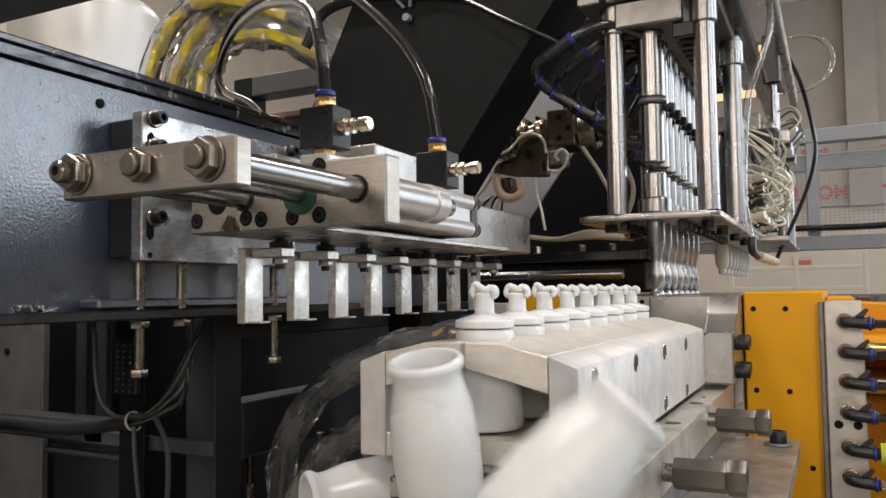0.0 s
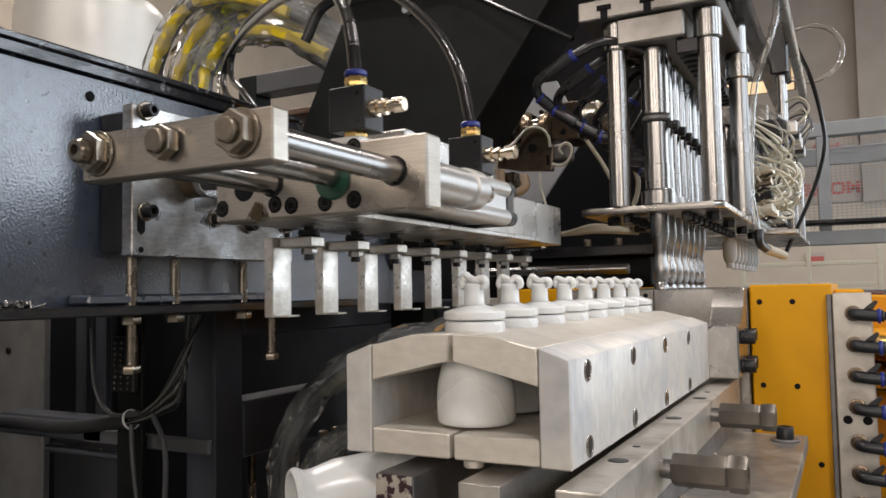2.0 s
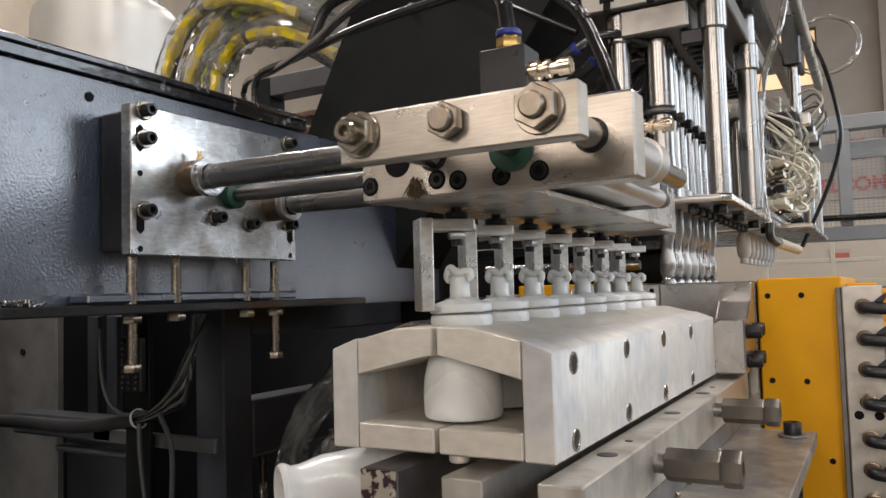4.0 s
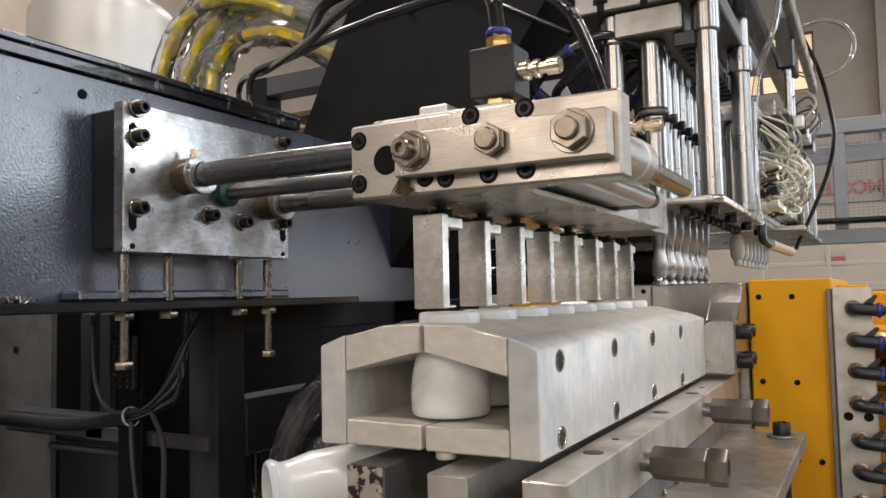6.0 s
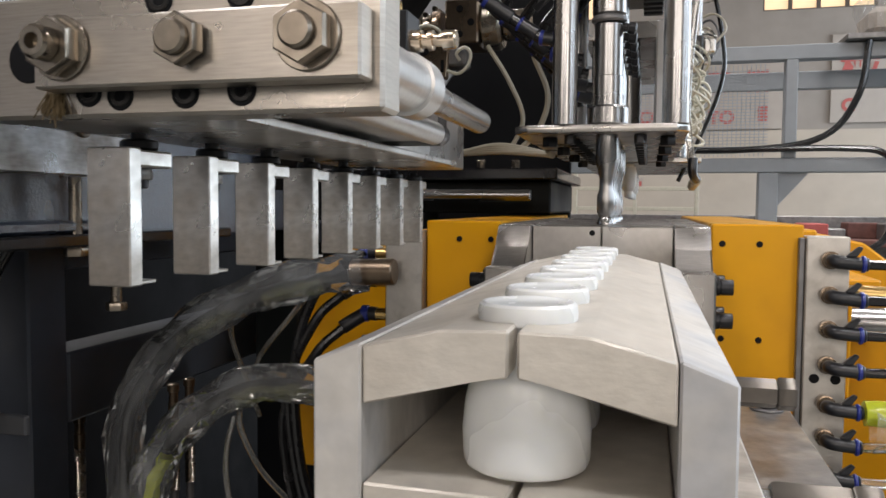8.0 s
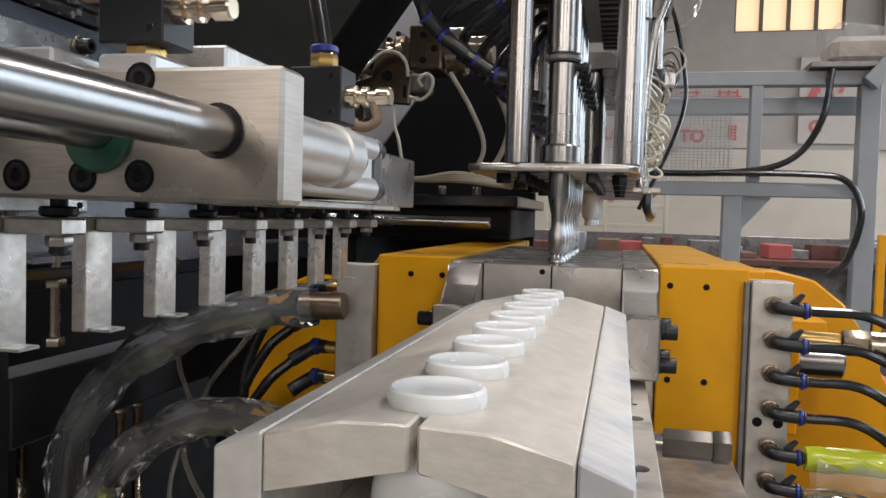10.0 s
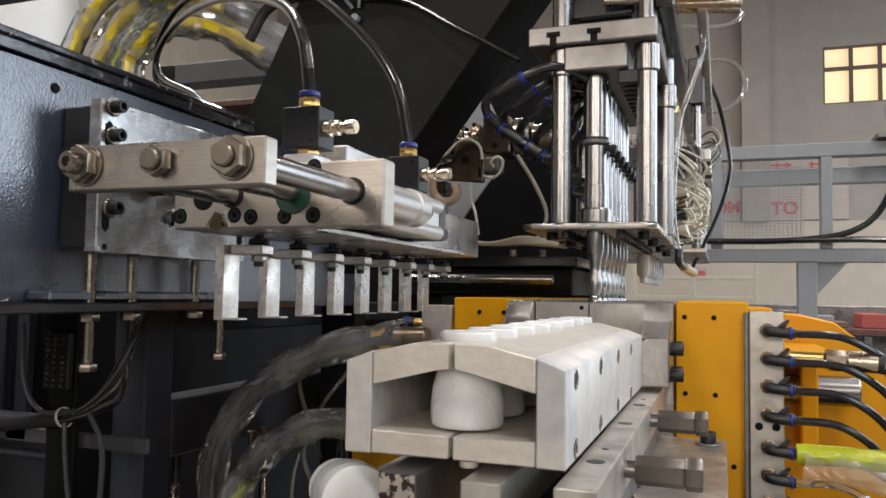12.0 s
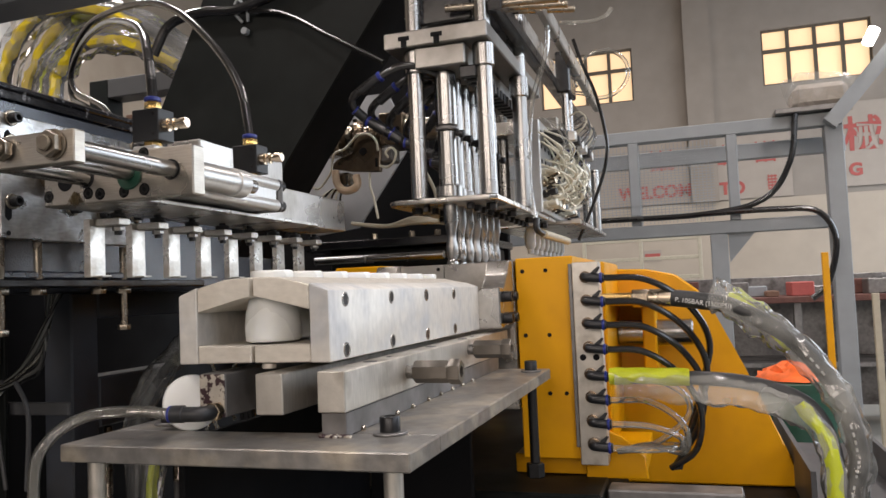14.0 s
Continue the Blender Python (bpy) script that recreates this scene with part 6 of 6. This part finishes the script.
    # guide rods into the beam, sliding through their bushings
    part("guide_rod", rod(B(), (-1.06, 0.80, 1.452), (-0.527, 0.80, 1.452), 0.0165, 24), M_CHROME, t)
    part("guide_rod", rod(B(), (-1.06, 0.965, 1.43), (-0.527, 0.965, 1.43), 0.0165, 24), M_CHROME, t)
    part("piston_rod", rod(B(), (-1.06, 0.876, 1.437), (-0.527, 0.876, 1.437), 0.011, 20), M_CHROME, t)
    part("rod_block", bx(B(), -0.528, -0.47, 0.76, 1.0, 1.4215, 1.475, 0.002), M_STEEL, t)
    # sliding end bar with its three rods
    so = Vector((-0.40, 0.36, 1.383))
    s = part("slide_bar", bx(B(), -0.480, -0.3225, 0.36, 0.3745, 1.3675, 1.3985, 0.0012), M_BRUSH, t, "brushed end bar that pulls the fingers round", so)
    CAR["slide"] = (s, so)
    for x, r, kind in ((-0.466, 0.0095, "bored"), (-0.403, 0.0085, "plain"), (-0.347, 0.0095, "plain")):
        part("slide_rod", rod(B(), (x, 0.375, 1.386), (x, 0.70, 1.386), r, 24), M_CHROME, s)
        mid = abs(x + 0.403) < 0.001
        nx = x + 0.0018
        if not mid:
            wsh = B()
            rod(wsh, (nx, 0.3595, 1.385), (nx, 0.3578, 1.385), 0.0146, 24)
            part("washer", wsh, M_NUT, s)
        b = B()
        hexa(b, (nx, 0.3578, 1.385), (0, -1, 0), 0.0112 if mid else 0.013, 0.0078)
        part("hex_nut", b, M_NUT, s)
        b = B()
        if kind == "bored":
            lathe(b, (nx, 0.3495, 1.385), (0, -1, 0), [(0, 0.0075), (0.0062, 0.0075), (0.0075, 0.0062), (0.0075, 0.0036), (0.003, 0.003), (0.003, 0.0001)], 18)
        else:
            lathe(b, (nx, 0.3495, 1.385), (0, -1, 0), [(0, 0.0075), (0.0022, 0.0075), (0.0034, 0.0063), (0.0034, 0.0001)], 18)
        part("rod_end", b, M_NUT, s)
    # eight fingers that swing round their bolts
    CAR["fingers"] = []
    for i in range(8):
        y, x = Y0 + FPITCH * i, -0.487
        po = Vector((x - 0.003, y - 0.003, 1.35))
        f = B()
        bx(f, x - 0.0358, x - 0.0255, y - 0.0215, y + 0.0055, 1.272, 1.346, 0.0008)
        fo = part("finger", f, M_FINGER, t, "scuffed steel finger plate", po)
        part("arm", bx(B(), x - 0.025, x + 0.012, y - 0.0135, y + 0.008, 1.3365, 1.346, 0.0012), M_FINGER, fo)
        part("foot_lip", bx(B(), x - 0.025, x - 0.010, y - 0.018, y - 0.002, 1.2722, 1.2742, 0.0004), M_RAILSTEEL, fo)
        b = B()
        hexa(b, (x, y, 1.336), (0, 0, -1), 0.0075, 0.006)
        part("lock_nut", b, M_CHROME, fo)
        b = B()
        rod(b, (x, y, 1.325), (x, y, 1.357), 0.0048, 12)
        rod(b, (x, y, 1.3465), (x, y, 1.3525), 0.0105, 14)
        part("pivot_bolt", b, M_BLACKBOLT_HOLE, fo)
        CAR["fingers"].append((fo, po))


FPITCH = 0.0766
DX = [(0.0, 0.0), (1.7, 0.0), (1.9, 0.026), (2.1, 0.076), (2.3, 0.122), (2.5, 0.166), (2.7, 0.198), (2.9, 0.214), (3.1, 0.219), (6.5, 0.22), (6.7, 0.218), (6.85, 0.208), (7.0, 0.183), (7.15, 0.14), (7.3, 0.085), (7.5, 0.028), (7.65, 0.006), (7.8, 0.0), (14.0, 0.0)]
SW = [(0.0, 0.0), (3.7, 0.0), (4.3, 1.0), (9.2, 1.0), (9.9, 0.0), (14.0, 0.0)]


def at(rows, t):
    for (a, u), (b, v) in zip(rows, rows[1:]):
        if a <= t <= b:
            return u + (v - u) * (t - a) / (b - a)
    return rows[-1][1]


# flexible hoses to the carriage, in short rigid links
REST1 = [(-0.445, 0.625, 1.50), (-0.462, 0.64, 1.56), (-0.53, 0.71, 1.63), (-0.66, 0.83, 1.70), (-0.85, 1.0, 1.78), (-1.08, 1.2, 1.84), (-1.24, 1.33, 1.83), (-1.24, 1.33, 1.76), (-1.08, 1.22, 1.68), (-0.95, 1.13, 1.55)]
FAR1 = [(-0.225, 0.625, 1.50), (-0.245, 0.64, 1.55), (-0.36, 0.73, 1.63), (-0.573, 0.878, 1.666), (-0.70, 0.97, 1.675), (-0.937, 1.14, 1.71), (-1.12, 1.27, 1.75), (-1.16, 1.30, 1.72), (-1.05, 1.22, 1.64), (-0.95, 1.13, 1.55)]
REST2 = [(-0.405, 0.79, 1.478), (-0.432, 0.81, 1.56), (-0.51, 0.86, 1.65), (-0.65, 0.95, 1.76), (-0.82, 1.06, 1.836), (-1.11, 1.25, 1.90), (-1.25, 1.34, 1.85), (-1.22, 1.32, 1.77), (-1.0, 1.175, 1.665), (-0.93, 1.13, 1.55)]
FAR2 = [(-0.185, 0.79, 1.478), (-0.205, 0.80, 1.532), (-0.235, 0.811, 1.585), (-0.32, 0.85, 1.64), (-0.498, 0.929, 1.672), (-0.66, 1.0, 1.69), (-0.833, 1.08, 1.70), (-0.98, 1.15, 1.71), (-1.0, 1.165, 1.65), (-0.93, 1.13, 1.55)]
LINKS = []
NL = 60


def even(pts, n):
    path = smooth_path(pts, 12)
    acc = [0.0]
    for a, b in zip(path, path[1:]):
        acc.append(acc[-1] + (b - a).length)
    out = []
    j = 0
    for k in range(n + 1):
        s = acc[-1] * k / n
        while j < len(acc) - 2 and acc[j + 1] < s:
            j += 1
        f = (s - acc[j]) / max(1e-9, acc[j + 1] - acc[j])
        out.append(path[j].lerp(path[j + 1], min(1.0, f)))
    return out


def carriage_hoses():
    for rest, far in ((REST1, FAR1), (REST2, FAR2)):
        a, b = even(rest, NL), even(far, NL)
        ln = (a[1] - a[0]).length
        h = thing("air_hose", "black air hose arching to the gripper's valve", "hose", (0, 0, 0), "gripper air hoses")
        first = None
        for k in range(NL):
            if first is None:
                bm = B()
                lathe(bm, (0, 0, -ln * 0.6), (0, 0, 1), [(0, 0.0066), (ln * 1.2, 0.0066)], 14)
                ob = part("hose_link", bm, M_RUBBER, h)
                first = ob.data
            else:
                ob = new("hose_link", first)
                ob.parent = h
                ORG[ob] = Vector((0, 0, 0))
            LINKS.append((ob, a[k], a[k + 1], b[k], b[k + 1]))


def link_pose(p, q):
    return Matrix.Translation((p + q) / 2) @ (q - p).to_track_quat("Z", "Y").to_matrix().to_4x4()


def motions():
    car, o = CAR["car"]
    walk(car, [(t, pose(o.x + d, o.y, o.z)) for t, d in DX])
    s, so = CAR["slide"]
    off = so - o
    walk(s, [(t, pose(off.x, off.y + 0.1545 * w, off.z)) for t, w in SW])
    for f, po in CAR["fingers"]:
        q = po - o
        walk(f, [(t, pose(q.x, q.y, q.z, 0, 0, 88 * w)) for t, w in SW])
    for ob, a0, a1, b0, b1 in LINKS:
        rows = []
        for t, d in DX:
            w = d / 0.22
            rows.append((t, link_pose(a0.lerp(b0, w), a1.lerp(b1, w))))
        walk(ob, rows)
    rnd = random.Random(9)
    for ob, p in MOILES:
        j = rnd.random()
        x, y, z = p
        rows = [(0, pose(x, y, z)), (3.9, pose(x, y, z)), (4.2, pose(x - 0.004, y, z + 0.002, 0, -18, 20)), (4.4, pose(x - 0.07, y - 0.01, z + 0.004, 0, -60, 45 + 20 * j)),
                (4.55, pose(x - 0.15, y - 0.02, z - 0.08, 20, -110, 70)), (4.7, pose(x - 0.19, y - 0.02, z - 0.30, 40, -150, 90)), (4.85, pose(x - 0.22, y - 0.02, z - 0.66, 60, -170, 110)),
                (5.02, pose(x - 0.30, y - 0.03, 0.03, 80, -180, 120)), (14.0, pose(x - 0.30, y - 0.03, 0.03, 80, -180, 120))]
        walk(ob, rows)
    lying, fall_a, fall_b = LOOSE

    def aim(p, d, spin=0):
        return Matrix.Translation(p) @ Vector(d).to_track_quat("Z", "Y").to_matrix().to_4x4() @ pose(0, 0, 0, 0, 0, spin)
    r1 = aim((-0.374, 0.588, 1.1218), (-0.62, -0.78, -0.03))
    rm = aim((-0.40, 0.62, 1.1218), (-1, 0.05, -0.02))
    r2 = aim((-0.384, 0.607, 1.1135), (-0.6, 0.8, -0.12))
    walk(lying, [(0, r1), (9.2, r1), (9.5, rm), (9.8, r2), (14.0, r2)])
    walk(fall_a, [(0, aim((-0.268, 0.512, 1.198), (0.0, -0.25, 1))), (0.1, aim((-0.29, 0.49, 1.178), (-0.3, -0.9, 0.5))), (0.2, aim((-0.325, 0.47, 1.12), (-0.5, -0.9, -0.1))),
                  (0.35, aim((-0.37, 0.40, 0.90), (-0.6, -0.6, -0.6))), (0.6, aim((-0.42, 0.36, 0.04), (-0.7, -0.7, 0.0))), (14, aim((-0.42, 0.36, 0.04), (-0.7, -0.7, 0.0)))])
    walk(fall_b, [(0, aim((-0.148, 0.46, 1.19), (0.62, 0.31, 0.72))), (0.1, aim((-0.11, 0.42, 1.05), (0.8, 0.4, 0.3))), (0.25, aim((-0.08, 0.38, 0.80), (0.8, 0.4, -0.4))), (0.5, aim((-0.05, 0.34, 0.04), (0.9, 0.4, 0.0))), (14, aim((-0.05, 0.34, 0.04), (0.9, 0.4, 0.0)))])
    up, uo = CAR["lift"]
    off = uo - CAR["lift_base"]
    walk(up, [(t, pose(off.x, off.y, off.z + d)) for t, d in ((0.0, 0.047), (0.8, 0.045), (0.95, 0.040), (1.05, 0.024), (1.15, 0.006), (1.3, 0.0), (14.0, 0.0))])

hall()
frame_stand()
side_beam()
lower_frame()
dark_hood()
nest_box()
bottles()
moiles()
loose_bottles()
rails()
mould()
right_hoses()
left_hoses()
blow_unit()
background_left()
gripper()
carriage_hoses()
motions()
